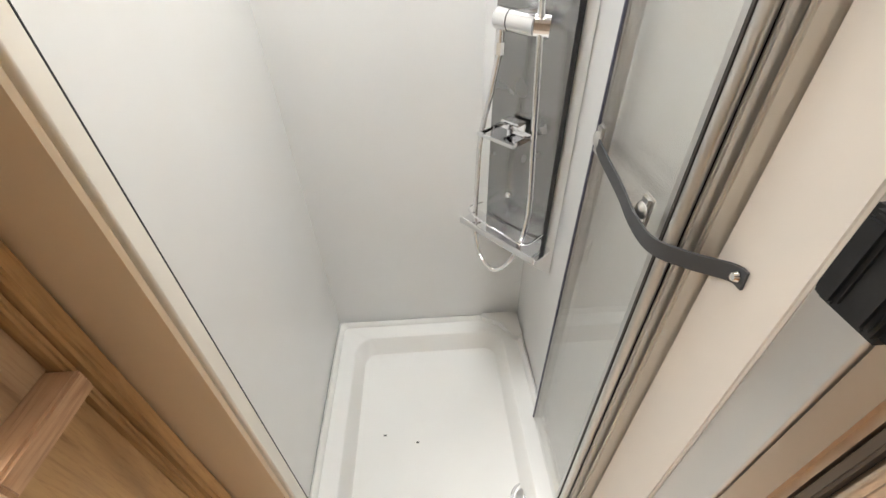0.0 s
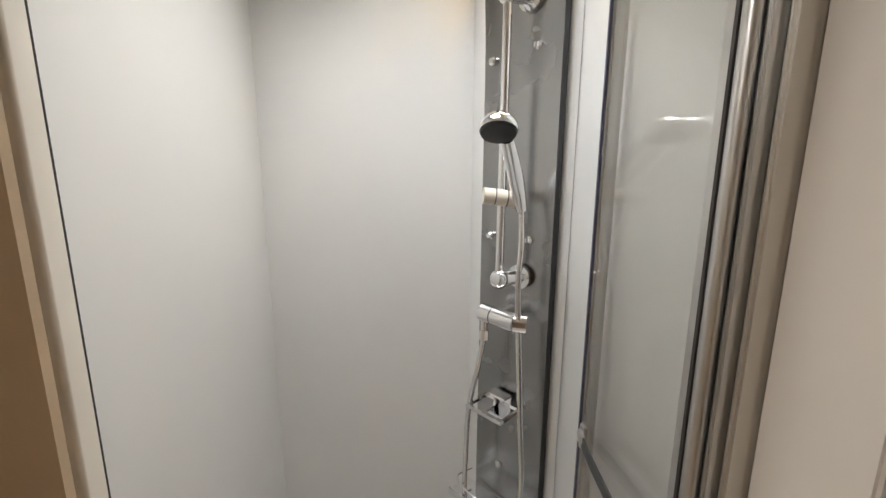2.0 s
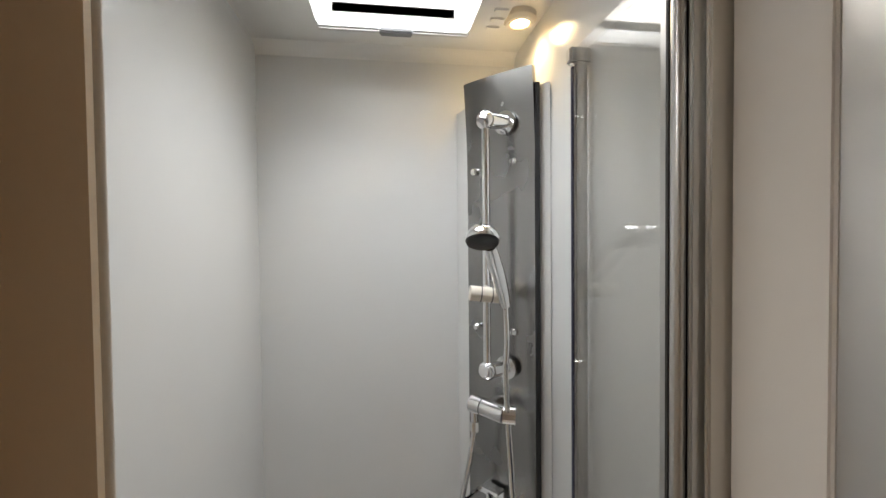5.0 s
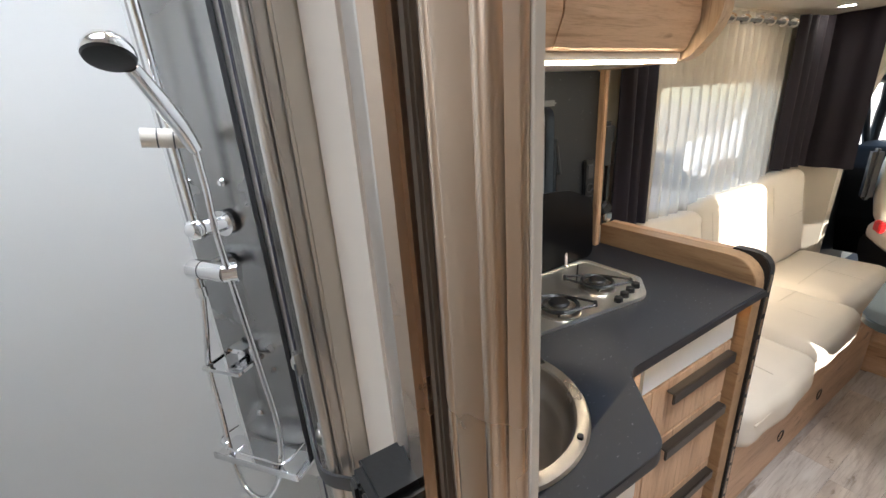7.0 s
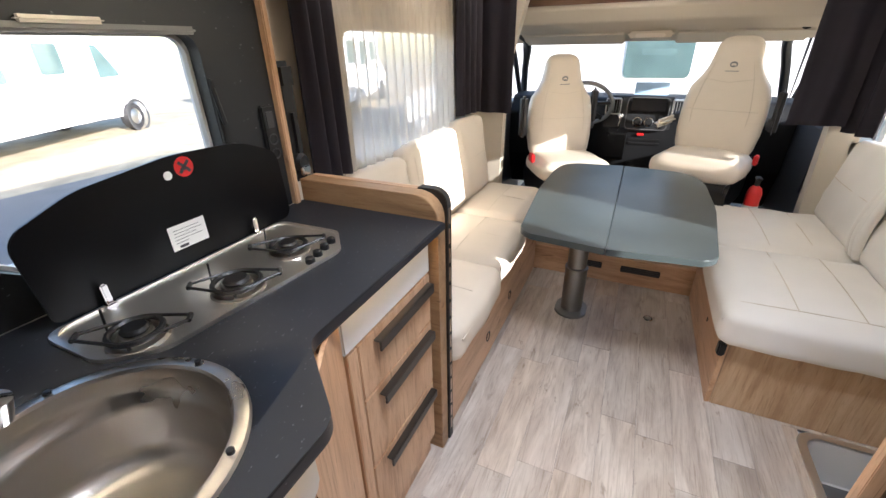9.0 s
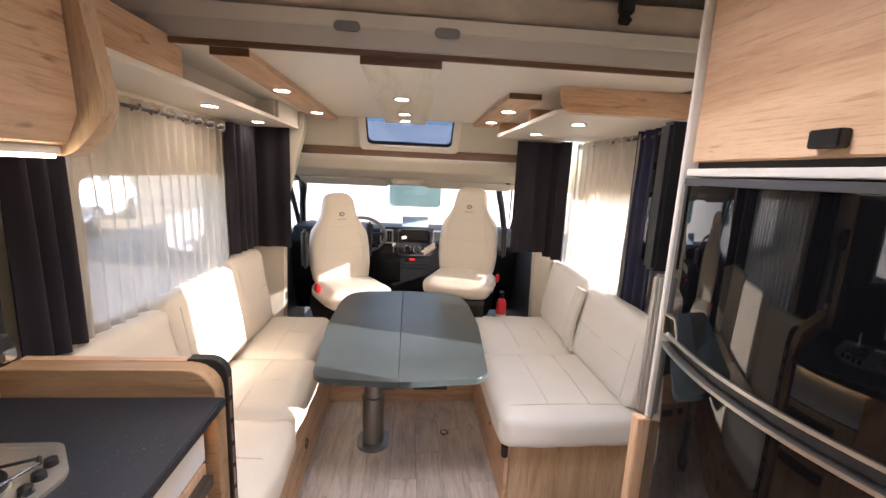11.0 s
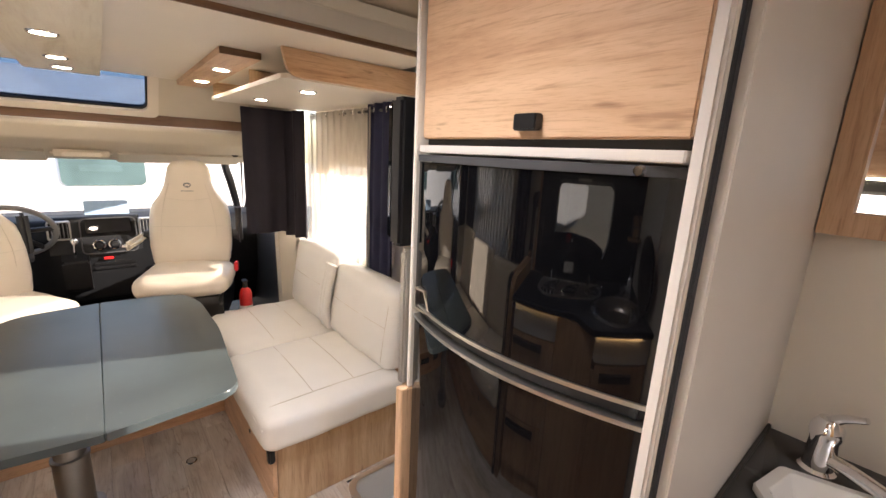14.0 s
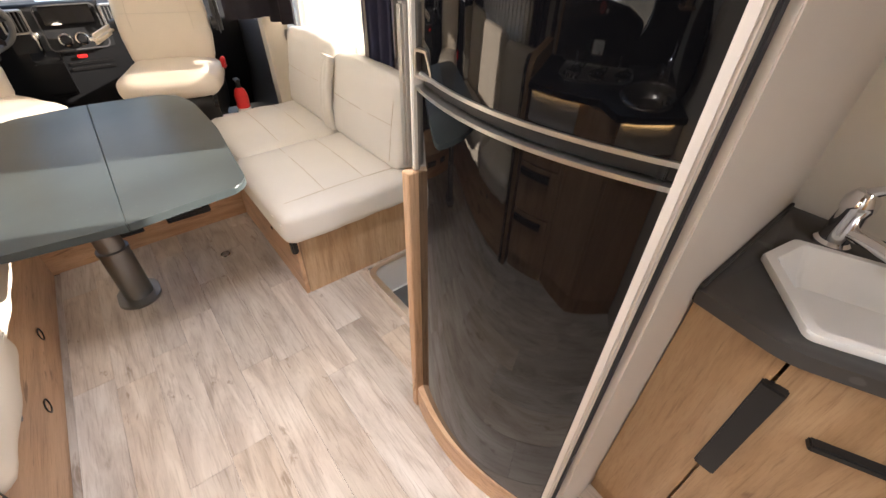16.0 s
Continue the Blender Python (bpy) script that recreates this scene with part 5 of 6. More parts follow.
# wall shelves over the windows
def wall_shelf(label, x0, x1, y_wall, y_front, z, side, lamps, blocks):
    s = thing("wall_shelf", ((x0 + x1) / 2, y_wall, z), label, "shelf")
    lo, hi = sorted((y_wall, y_front))
    part("board", prism(rounded([(x0, lo), (x1, lo), (x1, hi), (x0, hi)], 0.03), 2, z, z + 0.018, 0.004), CREAM_LIGHT, s)
    for a, b, m in blocks:
        part("front_board", prism(rounded([(a, z + 0.018), (b, z + 0.018), (b, z + 0.13), (a, z + 0.13)], [0.0, 0.0, 0.0, 0.04] if side < 0 else [0, 0, 0.03, 0]), 1, *sorted((y_front - side * 0.0, y_front + side * 0.018)), 0.002), m, s)
    for x, y in lamps:
        lamp_part = part("lamp_ring", lathe([(0.03, -0.004), (0.036, -0.004), (0.038, 0.0)], (x, y, z)), CHROME, s)
        part("lamp_glass", lathe([(0, -0.003), (0.029, -0.003), (0.03, 0.0)], (x, y, z)), LAMP_GLOW, lamp_part)
    return s


shelf_l = wall_shelf("cream wall shelf with an oak front board over the dinette window", 1.705, 3.88, 1.18, 0.86, 1.725, 1, ((2.02, 0.98), (2.72, 1.0), (3.3, 1.0)), ((1.71, 2.24, OAK_X), (3.22, 3.62, CREAM_LIGHT)))
part("back_board", prism([(1.179, 1.745), (1.06, 1.745), (0.99, 1.79), (0.96, 1.835), (1.179, 1.835)], 0, 2.245, 3.62), CREAM, shelf_l)
part("divider", box(3.2, 3.218, 0.88, 1.05, 1.745, 1.835, 0.002), CREAM_LIGHT, shelf_l)
shelf_r = wall_shelf("cream wall shelf with an oak end board beside the entrance", 2.44, 3.62, -1.12, -0.455, 1.735, -1, ((2.72, -0.66), (3.25, -0.62)), ())
part("end_board", prism(rounded([(-1.119, 1.74), (-0.47, 1.74), (-0.45, 1.835), (-1.119, 1.835)], [0, 0.05, 0, 0]), 0, 2.418, 2.438, 0.002), OAK_Y, shelf_r, "oak end board")
part("divider", box(3.0, 3.012, -1.119, -0.5, 1.755, 1.835, 0.002), OAK_PALE, shelf_r)
part("back_board", box(2.44, 3.6, -1.119, -0.98, 1.755, 1.835, 0.002), OAK_PALE, shelf_r)
part("end_board", box(3.605, 3.619, -1.119, -0.47, 1.755, 1.835, 0.002), OAK_Y, shelf_r, "oak end board")

# drop-down bed under the ceiling
bed = thing("drop_down_bed", (2.95, 0.1, 1.83), "raised drop-down bed with a cream underside", "bed")
part("underside", box(2.175, 3.76, -0.95, 1.15, 1.836, 1.87, 0.003), CREAM_LIGHT, bed)
part("trim_edge", box(2.165, 2.18, -1.1, 1.15, 1.832, 1.85, 0.003), WALNUT, bed, "dark wooden edge")
SILVER_RAIL = painted("silver_rail", (0.55, 0.52, 0.48), 0.4, 0.05, 60, 0.05)
rail_part = part("front_rail", box(2.16, 2.185, -1.1, 1.15, 1.85, 1.955, 0.004), SILVER_RAIL, bed, "ribbed silver front rail")
part("rib", box(2.152, 2.1595, -1.1, 1.15, 1.905, 1.95, 0.004), painted("pale_rail", (0.66, 0.62, 0.55), 0.45, 0.04, 60, 0.05), rail_part)
for y in (0.328, 0.02):
    grip_part = part("grip", prism(rounded([(y - 0.04, 1.893), (y + 0.04, 1.893), (y + 0.04, 1.922), (y - 0.04, 1.922)], 0.013), 0, 2.144, 2.1515, 0.003), GREY_PLASTIC, rail_part, "grey recessed grip")
part("mattress", cushion(2.19, 3.7, -1.1, 1.15, 1.96, 2.065, 0.03, 0.006, 18, 0.01, 3.0), FELT, bed, "beige fabric mattress")
for y in (0.8, -0.555):
    strap_part = part("strap", box(2.168, 2.178, y - 0.018, y + 0.018, 1.98, 2.1, 0.003), BLACK, bed)
    part("buckle", join(box(2.15, 2.18, y - 0.024, y + 0.024, 2.01, 2.06, 0.006), box(2.155, 2.18, y - 0.02, y + 0.02, 1.985, 2.0, 0.004), box(2.155, 2.18, y - 0.02, y + 0.02, 2.075, 2.09, 0.004)), BLACK, strap_part)
# the middle board takes the lit oak, the outer two plain oak
for pts, m in (([(2.195, 0.293), (2.195, 0.03), (3.8, 0.02), (3.8, 0.305)], OAK_LIT), ([(2.2, 0.755), (2.2, 0.636), (3.8, 0.632), (3.8, 0.78)], OAK_X), ([(2.62, -0.297), (2.62, -0.44), (3.76, -0.46), (3.76, -0.315)], OAK_X)):
    part("lamp_board", prism(rounded(pts, 0.01), 2, 1.812, 1.836, 0.002), m, bed, "oak strip with spotlights")
    part("board_end", prism([(pts[0][0] - 0.004, pts[1][1]), (pts[0][0] - 0.0005, pts[1][1]), (pts[0][0] - 0.0005, pts[0][1]), (pts[0][0] - 0.004, pts[0][1])], 2, 1.812, 1.836), WALNUT, bed, "dark edge strip")
for x, y in ((2.79, 0.171), (3.3, 0.165), (3.62, 0.16), (2.75, 0.7), (3.45, 0.7), (2.98, -0.38), (3.45, -0.385)):
    lamp_part = part("lamp_ring", lathe([(0.032, -0.004), (0.04, -0.004), (0.042, 0.0)], (x, y, 1.812)), CHROME, bed)
    part("lamp_glass", lathe([(0, -0.003), (0.031, -0.003), (0.032, 0.0)], (x, y, 1.812)), LAMP_GLOW, lamp_part)

hatch_thing = thing("roof_vent", (1.46, 0.0, 2.06), "cream plastic roof vent frame in the ceiling", "vent")
part("frame", ring(rect(1.2, 1.72, -0.28, 0.3, 0.05), rect(1.25, 1.59, -0.11, 0.25, 0.03), 2, 2.07, 2.16), CREAM_LIGHT, hatch_thing)
part("vent_grille", box(1.68, 1.71, -0.15, 0.15, 2.064, 2.072, 0.002), GREY_PLASTIC, hatch_thing)

# added frame round the unseen opening of the bedroom fill lamp
fill_hatch = thing("unseen_hatch", (-0.55, -0.1, 2.06), "added unseen roof opening, cream framed, for the bedroom fill light", "skylight", "", "structure")
part("frame", ring(rect(-0.8, -0.3, -0.35, 0.15, 0.05), rect(-0.75, -0.35, -0.3, 0.1, 0.03), 2, 2.07, 2.16), CREAM_LIGHT, fill_hatch)

# ---- fridge tower and washroom ----
tower = thing("fridge_tower", (1.33, -0.75, 0.0), "tall fridge cabinet with an oak flap over it", "cabinet")
part("side_panel", join(box(1.588, 1.598, -1.1, -0.43, 0.952, 2.1, 0.002), box(1.588, 1.598, -1.1, -0.472, 0.0, 0.951, 0.002)), CREAM_LIGHT, tower)
part("side_panel", box(1.047, 1.064, -1.1, -0.445, 0.0, 2.1, 0.002), CREAM_LIGHT, tower)
part("flap_door", box(1.07, 1.583, -0.46, -0.442, 1.524, 2.092, 0.003), OAK_X, tower, "oak flap door")
part("flap_gap", box(1.066, 1.587, -0.475, -0.461, 1.5115, 2.0995, 0), BLACK, tower)
part("knob", box(1.282, 1.326, -0.443, -0.424, 1.536, 1.561, 0.002), BLACK, tower, "square black knob")
part("cross_rail", box(1.07, 1.58, -0.468, -0.432, 1.4955, 1.511, 0.002), BEIGE, tower)
structure("trim_tower_post", box(1.0495, 1.067, -0.462, -0.435, 0.0, 2.1, 0.004), BEIGE, "cream post between fridge and washroom", "trim")
structure("trim_washroom_seal", box(1.042, 1.049, -0.4625, -0.447, 0.0, 2.1, 0.002), RUBBER, "black seal beside the washroom opening", "trim")
structure("trim_entrance_post", join(box(1.586, 1.612, -0.47, -0.41, 0.0, 0.95, 0.002)), OAK_Z, "oak lower edge of the fridge tower", "trim")
structure("trim_entrance_profile", join(box(1.602, 1.622, -0.5, -0.42, 0.955, 1.28, 0.004), tube([(1.634, -0.45, 0.955), (1.634, -0.45, 1.28)], 0.012, 12), box(1.602, 1.66, -0.52, -0.5, 0.0, 2.1, 0.003)), ALU, "silver profile at the entrance", "trim")


def bowed(x0, x1, y0, y1, bow, z0, z1, thick, z_sag=0.0, n=20):
    """A front that bows out between two upright edges; its top may sag in the middle."""
    pts = []
    for k in range(n + 1):
        t = k / n
        pts.append((x0 + (x1 - x0) * t, y0 + (y1 - y0) * t + bow * math.sin(math.pi * t) ** 0.9))
    back = [(x, y - thick) for x, y in reversed(pts)]
    return prism(pts + back, 2, z0, z1, 0.0)


fridge = thing("fridge", (1.33, -0.6, 0.07), "tall glossy black fridge with a bowed front", "fridge")
FR = (1.07, 1.58, -0.455, -0.435, 0.05)
part("lower_door", bowed(*FR, 0.112, 1.133, 0.02), BLACK_GLOSS, fridge)
part("upper_door", bowed(*FR, 1.175, 1.478, 0.02), BLACK_GLOSS, fridge)
part("body", box(1.085, 1.575, -1.08, -0.46, 0.1, 1.49, 0.002), BLACK, fridge)
part("top_trim", bowed(1.07, 1.58, -0.452, -0.432, 0.05, 1.479, 1.492, 0.025), DARK_GREY, fridge)
part("trim_strip", bowed(1.07, 1.58, -0.452, -0.432, 0.05, 1.167, 1.174, 0.02), ALU, fridge, "silver strip")
part("trim_strip", bowed(1.07, 1.58, -0.452, -0.432, 0.05, 1.134, 1.141, 0.02), ALU, fridge, "silver strip")
part("grip_gap", bowed(1.072, 1.578, -0.47, -0.45, 0.05, 1.142, 1.166, 0.02), BLACK, fridge)
part("handle", ring(rounded([(1.5, 1.165), (1.557, 1.165), (1.557, 1.215), (1.522, 1.215)], 0.006), rounded([(1.509, 1.17), (1.552, 1.17), (1.552, 1.21), (1.525, 1.21)], 0.004), 1, -0.43, -0.414), STEEL, fridge, "grey corner grip")
part("lock", lathe([(0, 0.008), (0.006, 0.008), (0.008, 0)], (1.12, -0.435, 1.485), (0, 1, 0), 12), CHROME, fridge)
structure("trim_fridge_plinth", bowed(1.08, 1.6, -0.45, -0.42, 0.05, 0.0, 0.109, 0.03), OAK_X, "bowed oak plinth under the fridge", "trim")

tv = thing("television", (1.68, -0.7, 1.28), "flat black television folded against the fridge tower", "television")
part("screen", box(1.672, 1.69, -0.95, -0.425, 1.3, 1.6, 0.004), BLACK_GLOSS, tv)
part("case", box(1.628, 1.672, -0.95, -0.42, 1.285, 1.61, 0.008), BLACK, tv)
part("bracket", box(1.6, 1.63, -0.62, -0.55, 1.4, 1.48, 0.004), DARK_GREY, tv)
jack = thing("seat_belt", (2.4, -1.08, 0.95), "black seat belt reel on the wall by the entrance", "seat belt")
part("webbing", box(2.42, 2.46, -1.1, -1.095, 0.95, 1.3, 0.001), BLACK, jack)
part("reel", lathe([(0, 0.03), (0.025, 0.03), (0.032, 0.02), (0.032, 0)], (2.44, -1.12, 0.95), (0, 1, 0), 20), BLACK, jack)

vanity = thing("vanity_cabinet", (0.8, -0.9, 0.0), "oak washroom cabinet with a dark handle", "cabinet")
VANITY_OAK = wood("vanity_oak", (0.5, 0.33, 0.18), (0.42, 0.26, 0.13), (0.28, 0.16, 0.075), 2)
part("body", prism([(1.028, -1.104), (1.028, -0.69), (0.86, -0.675), (0.55, -0.81), (0.3, -0.81), (0.3, -1.104)], 2, 0.0, 0.79), VANITY_OAK, vanity)
part("door", prism([(1.027, -0.688), (1.027, -0.668), (0.868, -0.654), (0.868, -0.674)], 2, 0.1, 0.855), VANITY_OAK, vanity)
side_door = part("door", prism([(0.862, -0.674), (0.862, -0.656), (0.56, -0.79), (0.56, -0.808)], 2, 0.1, 0.855), VANITY_OAK, vanity)
part("handle", box(0.838, 0.878, -0.662, -0.64, 0.5, 0.79, 0.003), BLACK, vanity, "flat black bar handle")
part("slot_handle", moved(box(0.03, 0.2, -0.012, 0.012, 0.7, 0.716, 0.003), Matrix.Translation((0.8, -0.675, -0.02)) @ Matrix.Rotation(radians(180 + 24), 4, "Z")), BLACK, side_door, "dark slot handle")
vtop = thing("counter_slab", (0.8, -0.9, 0.86), "dark grey stone-look washroom counter", "worktop")
vslab = part("slab", prism(rounded([(1.029, -1.104), (1.029, -0.645), (0.87, -0.625), (0.55, -0.76), (0.3, -0.76), (0.3, -1.104)], [0, 0.005, 0.12, 0.1, 0.0, 0.0]), 2, 0.861, 0.89, 0.004), STONE, vtop)
part("upstand", box(1.021, 1.029, -1.1, -0.65, 0.89, 0.9, 0.002), STONE, vtop)


def basin_bm(outline, mid, steps):
    bm = bmesh.new()
    loops = [[bm.verts.new((mid[0] + (x - mid[0]) * s, mid[1] + (y - mid[1]) * s, z)) for x, y in outline] for s, z in steps]
    for a, b in zip(loops, loops[1:]):
        for k in range(len(a)):
            bm.faces.new((a[k], a[(k + 1) % len(a)], b[(k + 1) % len(a)], b[k]))
    bm.faces.new(loops[-1])
    return bm


basin = thing("wash_basin", (0.82, -0.85, 0.89), "white ceramic basin with cut corners", "basin")
b_line = rounded([(0.995, -0.83), (0.975, -0.935), (0.7, -1.03), (0.56, -0.93), (0.6, -0.79), (0.87, -0.665)], 0.018)
cut_out(vslab, moved(prism([(0.8 + (x - 0.8) * 0.95, -0.86 + (y + 0.86) * 0.95) for x, y in b_line], 2, 0.7, 1.0), Matrix.Translation(-origin[vslab])))
part("bowl", basin_bm(b_line, (0.8, -0.86), ((1.0, 0.89), (1.0, 0.899), (0.985, 0.903), (0.88, 0.903), (0.85, 0.897), (0.76, 0.84), (0.7, 0.82), (0.3, 0.812))), painted("basin_ceramic", (0.82, 0.8, 0.76), 0.12, 0.02, 15, 0.01), basin)
part("drain", lathe([(0, 0.003), (0.018, 0.002), (0.02, 0)], (0.83, -0.8, 0.82), seg=20), CHROME, basin)
wtap = thing("washroom_tap", (0.93, -1.03, 0.89), "chrome single-lever basin tap", "tap")
part("body", lathe([(0.032, 0), (0.032, 0.007), (0.026, 0.014), (0.024, 0.075), (0.028, 0.088), (0.027, 0.105), (0.017, 0.122), (0, 0.126)], (0.925, -1.0, 0.89)), CHROME, wtap)
part("spout", tube(arc([(0.925, -1.0, 0.925), (0.88, -0.98, 0.93), (0.8, -0.945, 0.925)], 6), [0.016 - 0.0003 * k for k in range(13)], 12), CHROME, wtap)
part("lever", tube(arc([(0.925, -1.0, 1.005), (0.905, -0.992, 1.026), (0.875, -0.978, 1.044)], 5), [0.012 - 0.0006 * k for k in range(11)], 10), CHROME, wtap)
mir = thing("wall_mirror", (0.75, -1.1, 1.4), "oak framed mirror on the washroom wall", "mirror")
part("frame", ring(rect(0.3, 1.027, 1.372, 2.06), rect(0.35, 0.978, 1.418, 2.02), 1, -1.103, -1.062), OAK_Z, mir)
part("glass", box(0.35, 0.978, -1.1, -1.092, 1.418, 2.02, 0), MIRROR, mir, "mirror glass", 0)

# ---- the cab ----
CABIN = painted("cab_lining", (0.62, 0.56, 0.46), 0.7, 0.04, 200, 0.12)
DASH = painted("dashboard", (0.006, 0.0065, 0.0075), 0.55, 0.15, 250, 0.2, Specular_IOR_Level=0.3)
structure("cab_floor", box(3.7, 5.4, -1.0, 1.25, -0.1, -0.04, 0), cloth("cab_carpet", (0.02, 0.02, 0.022)), "dark carpet in the cab", "floor", 0)
structure("cab_hood", holed_wall(2, 0.0, 0.02, 0.0, 0.56, -0.8, 1.05, [(0.04, 0.52, -0.19, 0.45)]), CABIN, "sloping cream lining over the cab", "ceiling", 0).matrix_world = Matrix.Translation((3.95, 0, 1.64)) @ Matrix.Rotation(radians(48), 4, "Y") @ Matrix.Rotation(radians(180), 4, "Z") @ Matrix.Diagonal((1, -1, 1, 1))
slope = Matrix.Translation((3.95, 0, 1.64)) @ Matrix.Rotation(radians(48), 4, "Y") @ Matrix.Rotation(radians(180), 4, "Z") @ Matrix.Diagonal((1, -1, 1, 1))
skyroof = thing("window_5", (3.9, 0.13, 1.7), "sloping roof window over the cab, shut", "skylight", "", "structure")
part("window_frame", moved(ring(rect(0.01, 0.55, -0.23, 0.49, 0.03), rect(0.05, 0.51, -0.18, 0.44, 0.04), 2, -0.03, 0.03), slope), CREAM_LIGHT, skyroof)
part("seal", moved(ring(rect(0.045, 0.515, -0.185, 0.445, 0.04), rect(0.06, 0.5, -0.17, 0.43, 0.04), 2, -0.01, 0.01), slope), BLACK, skyroof)
pane = part("pane", moved(box(0.05, 0.51, -0.18, 0.44, 0.0, 0.004, 0), slope), TINTED_GLASS, skyroof, "", 0)
pane.visible_shadow = False
structure("trim_cab_wood", box(3.94, 3.97, -0.85, 1.1, 1.585, 1.65, 0.006), WALNUT, "dark wooden strip over the cab", "trim")
head_line = rounded([(3.95, 1.584), (3.93, 1.56), (3.99, 1.48), (4.3, 1.365), (4.36, 1.365), (4.36, 1.4), (4.05, 1.53), (4.0, 1.584)], [0, 0.02, 0.06, 0, 0, 0, 0.05, 0])
structure("cab_header", prism(head_line, 1, -0.95, 1.2), CABIN, "cream headliner over the windscreen", "ceiling")
for side, yc in ((1, 1.18), (-1, -0.92)):
    y0, y1 = sorted((yc, yc + side * 0.05))
    name = "left" if side > 0 else "right"
    structure("cab_wall_" + name, join(prism([(3.7, -0.06), (5.3, -0.06), (5.3, 0.9), (4.95, 0.92), (3.7, 0.86)], 1, y0, y1), prism([(3.7, 1.42), (3.98, 1.47), (4.42, 1.38), (4.4, 2.12), (3.7, 2.12)], 1, y0, y1), prism([(3.7, 0.8), (3.8, 0.8), (3.8, 1.5), (3.7, 1.5)], 1, y0, y1)), CABIN, "cream inner side of the cab", "wall", 0)
    inward = 0.0 if side > 0 else 0.09
    structure("cab_pillar_" + name, tube(arc([(4.9, yc - side * (0.02 + inward * 0.4), 0.93), (4.62, yc - side * (0.09 + inward * 0.8), 1.18), (4.38, yc - side * (0.16 + inward), 1.36), (4.15, yc - side * (0.14 + inward), 1.44)], 6), 0.03, 10), BLACK, "dark windscreen pillar", "trim")
    frame_line = arc([(3.86, yc - side * 0.04, 0.88), (3.86, yc - side * 0.05, 1.3), (3.98, yc - side * 0.06, 1.4), (4.3, yc - side * 0.06, 1.34), (4.72, yc - side * 0.03, 0.96)], 6)
    cab_door = thing("door_2" if side > 0 else "door_3", (4.2, yc, 0.0), "cab door with a clear window, shut", "door", "", "structure")
    part("window_seal", tube(frame_line, 0.022, 8), BLACK, cab_door)
    part("door_panel", box(3.82, 4.8, *sorted((yc - side * 0.05, yc - side * 0.005)), 0.0, 0.9, 0.02), DARK_GREY, cab_door)
    pane = part("pane", prism([(3.84, 0.88), (3.84, 1.38), (4.3, 1.36), (4.75, 0.94)], 1, yc + side * 0.01, yc + side * 0.014), GLASS, cab_door, "", 0)
    pane.visible_shadow = False
    post_y = 0.83 if side > 0 else -0.66
    structure("cab_arch_" + name, prism(rounded([(post_y, 1.72), (post_y + side * 0.06, 1.5), (post_y + side * 0.14, 1.2), (post_y + side * 0.16, 0.3), (yc, 0.3), (yc, 2.1), (post_y, 2.1)], [0.02, 0.3, 0.3, 0, 0, 0, 0]), 0, 3.64, 3.72), CABIN, "cream lining of the passage to the cab", "wall")
screen = thing("window_6", (4.6, 0.13, 0.95), "wide windscreen", "windscreen", "", "structure")
ws = [Vector(p) for p in ((4.88, 1.16, 0.94), (4.88, -0.9, 0.94), (4.36, -0.78, 1.385), (4.36, 1.04, 1.385))]
bm = bmesh.new()
bm.faces.new([bm.verts.new(p) for p in ws])
bmesh.ops.solidify(bm, geom=bm.faces[:], thickness=0.004)
pane = part("pane", bm, GLASS, screen, "", 0)
pane.visible_shadow = False
part("edge_seal", tube([ws[3], ws[0], ws[1], ws[2], ws[3]], 0.018, 8), BLACK, screen)
mirror_thing = thing("rear_view_console", (4.3, 0.14, 1.36), "beige roof console above the windscreen", "console")
part("case", box(4.1, 4.24, 0.0, 0.28, 1.385, 1.425, 0.015), CABIN, mirror_thing)
part("lamp_cover", box(4.09, 4.11, 0.05, 0.23, 1.385, 1.41, 0.006), CREAM_LIGHT, mirror_thing)
for y0, y1 in ((0.3, 1.0), (-0.74, -0.02)):
    visor = thing("sun_visor", (4.3, (y0 + y1) / 2, 1.36), "cream folded sun visor", "visor")
    part("flap", moved(box(-0.09, 0.09, y0, y1, -0.008, 0.008, 0.007), Matrix.Translation((4.23, 0, 1.386)) @ Matrix.Rotation(radians(20), 4, "Y")), CABIN, visor)

dash = thing("dashboard", (4.5, 0.13, 0.4), "black van dashboard with a centre screen", "dashboard")
part("body", prism(rounded([(5.05, 0.2), (4.5, 0.2), (4.36, 0.5), (4.34, 0.85), (4.42, 0.97), (4.6, 0.985), (5.05, 0.95)], [0, 0.05, 0.05, 0.06, 0.06, 0.1, 0]), 1, -0.86, 1.12), DASH, dash)
part("centre_console", prism(rounded([(4.4, 0.42), (4.27, 0.45), (4.25, 0.78), (4.33, 1.0), (4.45, 1.0)], 0.03), 1, -0.1, 0.36, 0.01), DASH, dash)
part("display", moved(box(-0.004, 0.004, -0.115, 0.115, -0.045, 0.05, 0.003), Matrix.Translation((4.278, 0.065, 0.945)) @ Matrix.Rotation(radians(20), 4, "Y")), BLACK_GLOSS, dash, "dark centre screen")
part("stack_frame", moved(ring(rect(-0.145, 0.145, -0.15, 0.08, 0.03), rect(-0.138, 0.138, -0.143, 0.073, 0.025), 0, -0.006, 0.004), Matrix.Translation((4.266, 0.065, 0.92)) @ Matrix.Rotation(radians(14), 4, "Y")), DARK_GREY, dash, "grey frame round the centre stack")
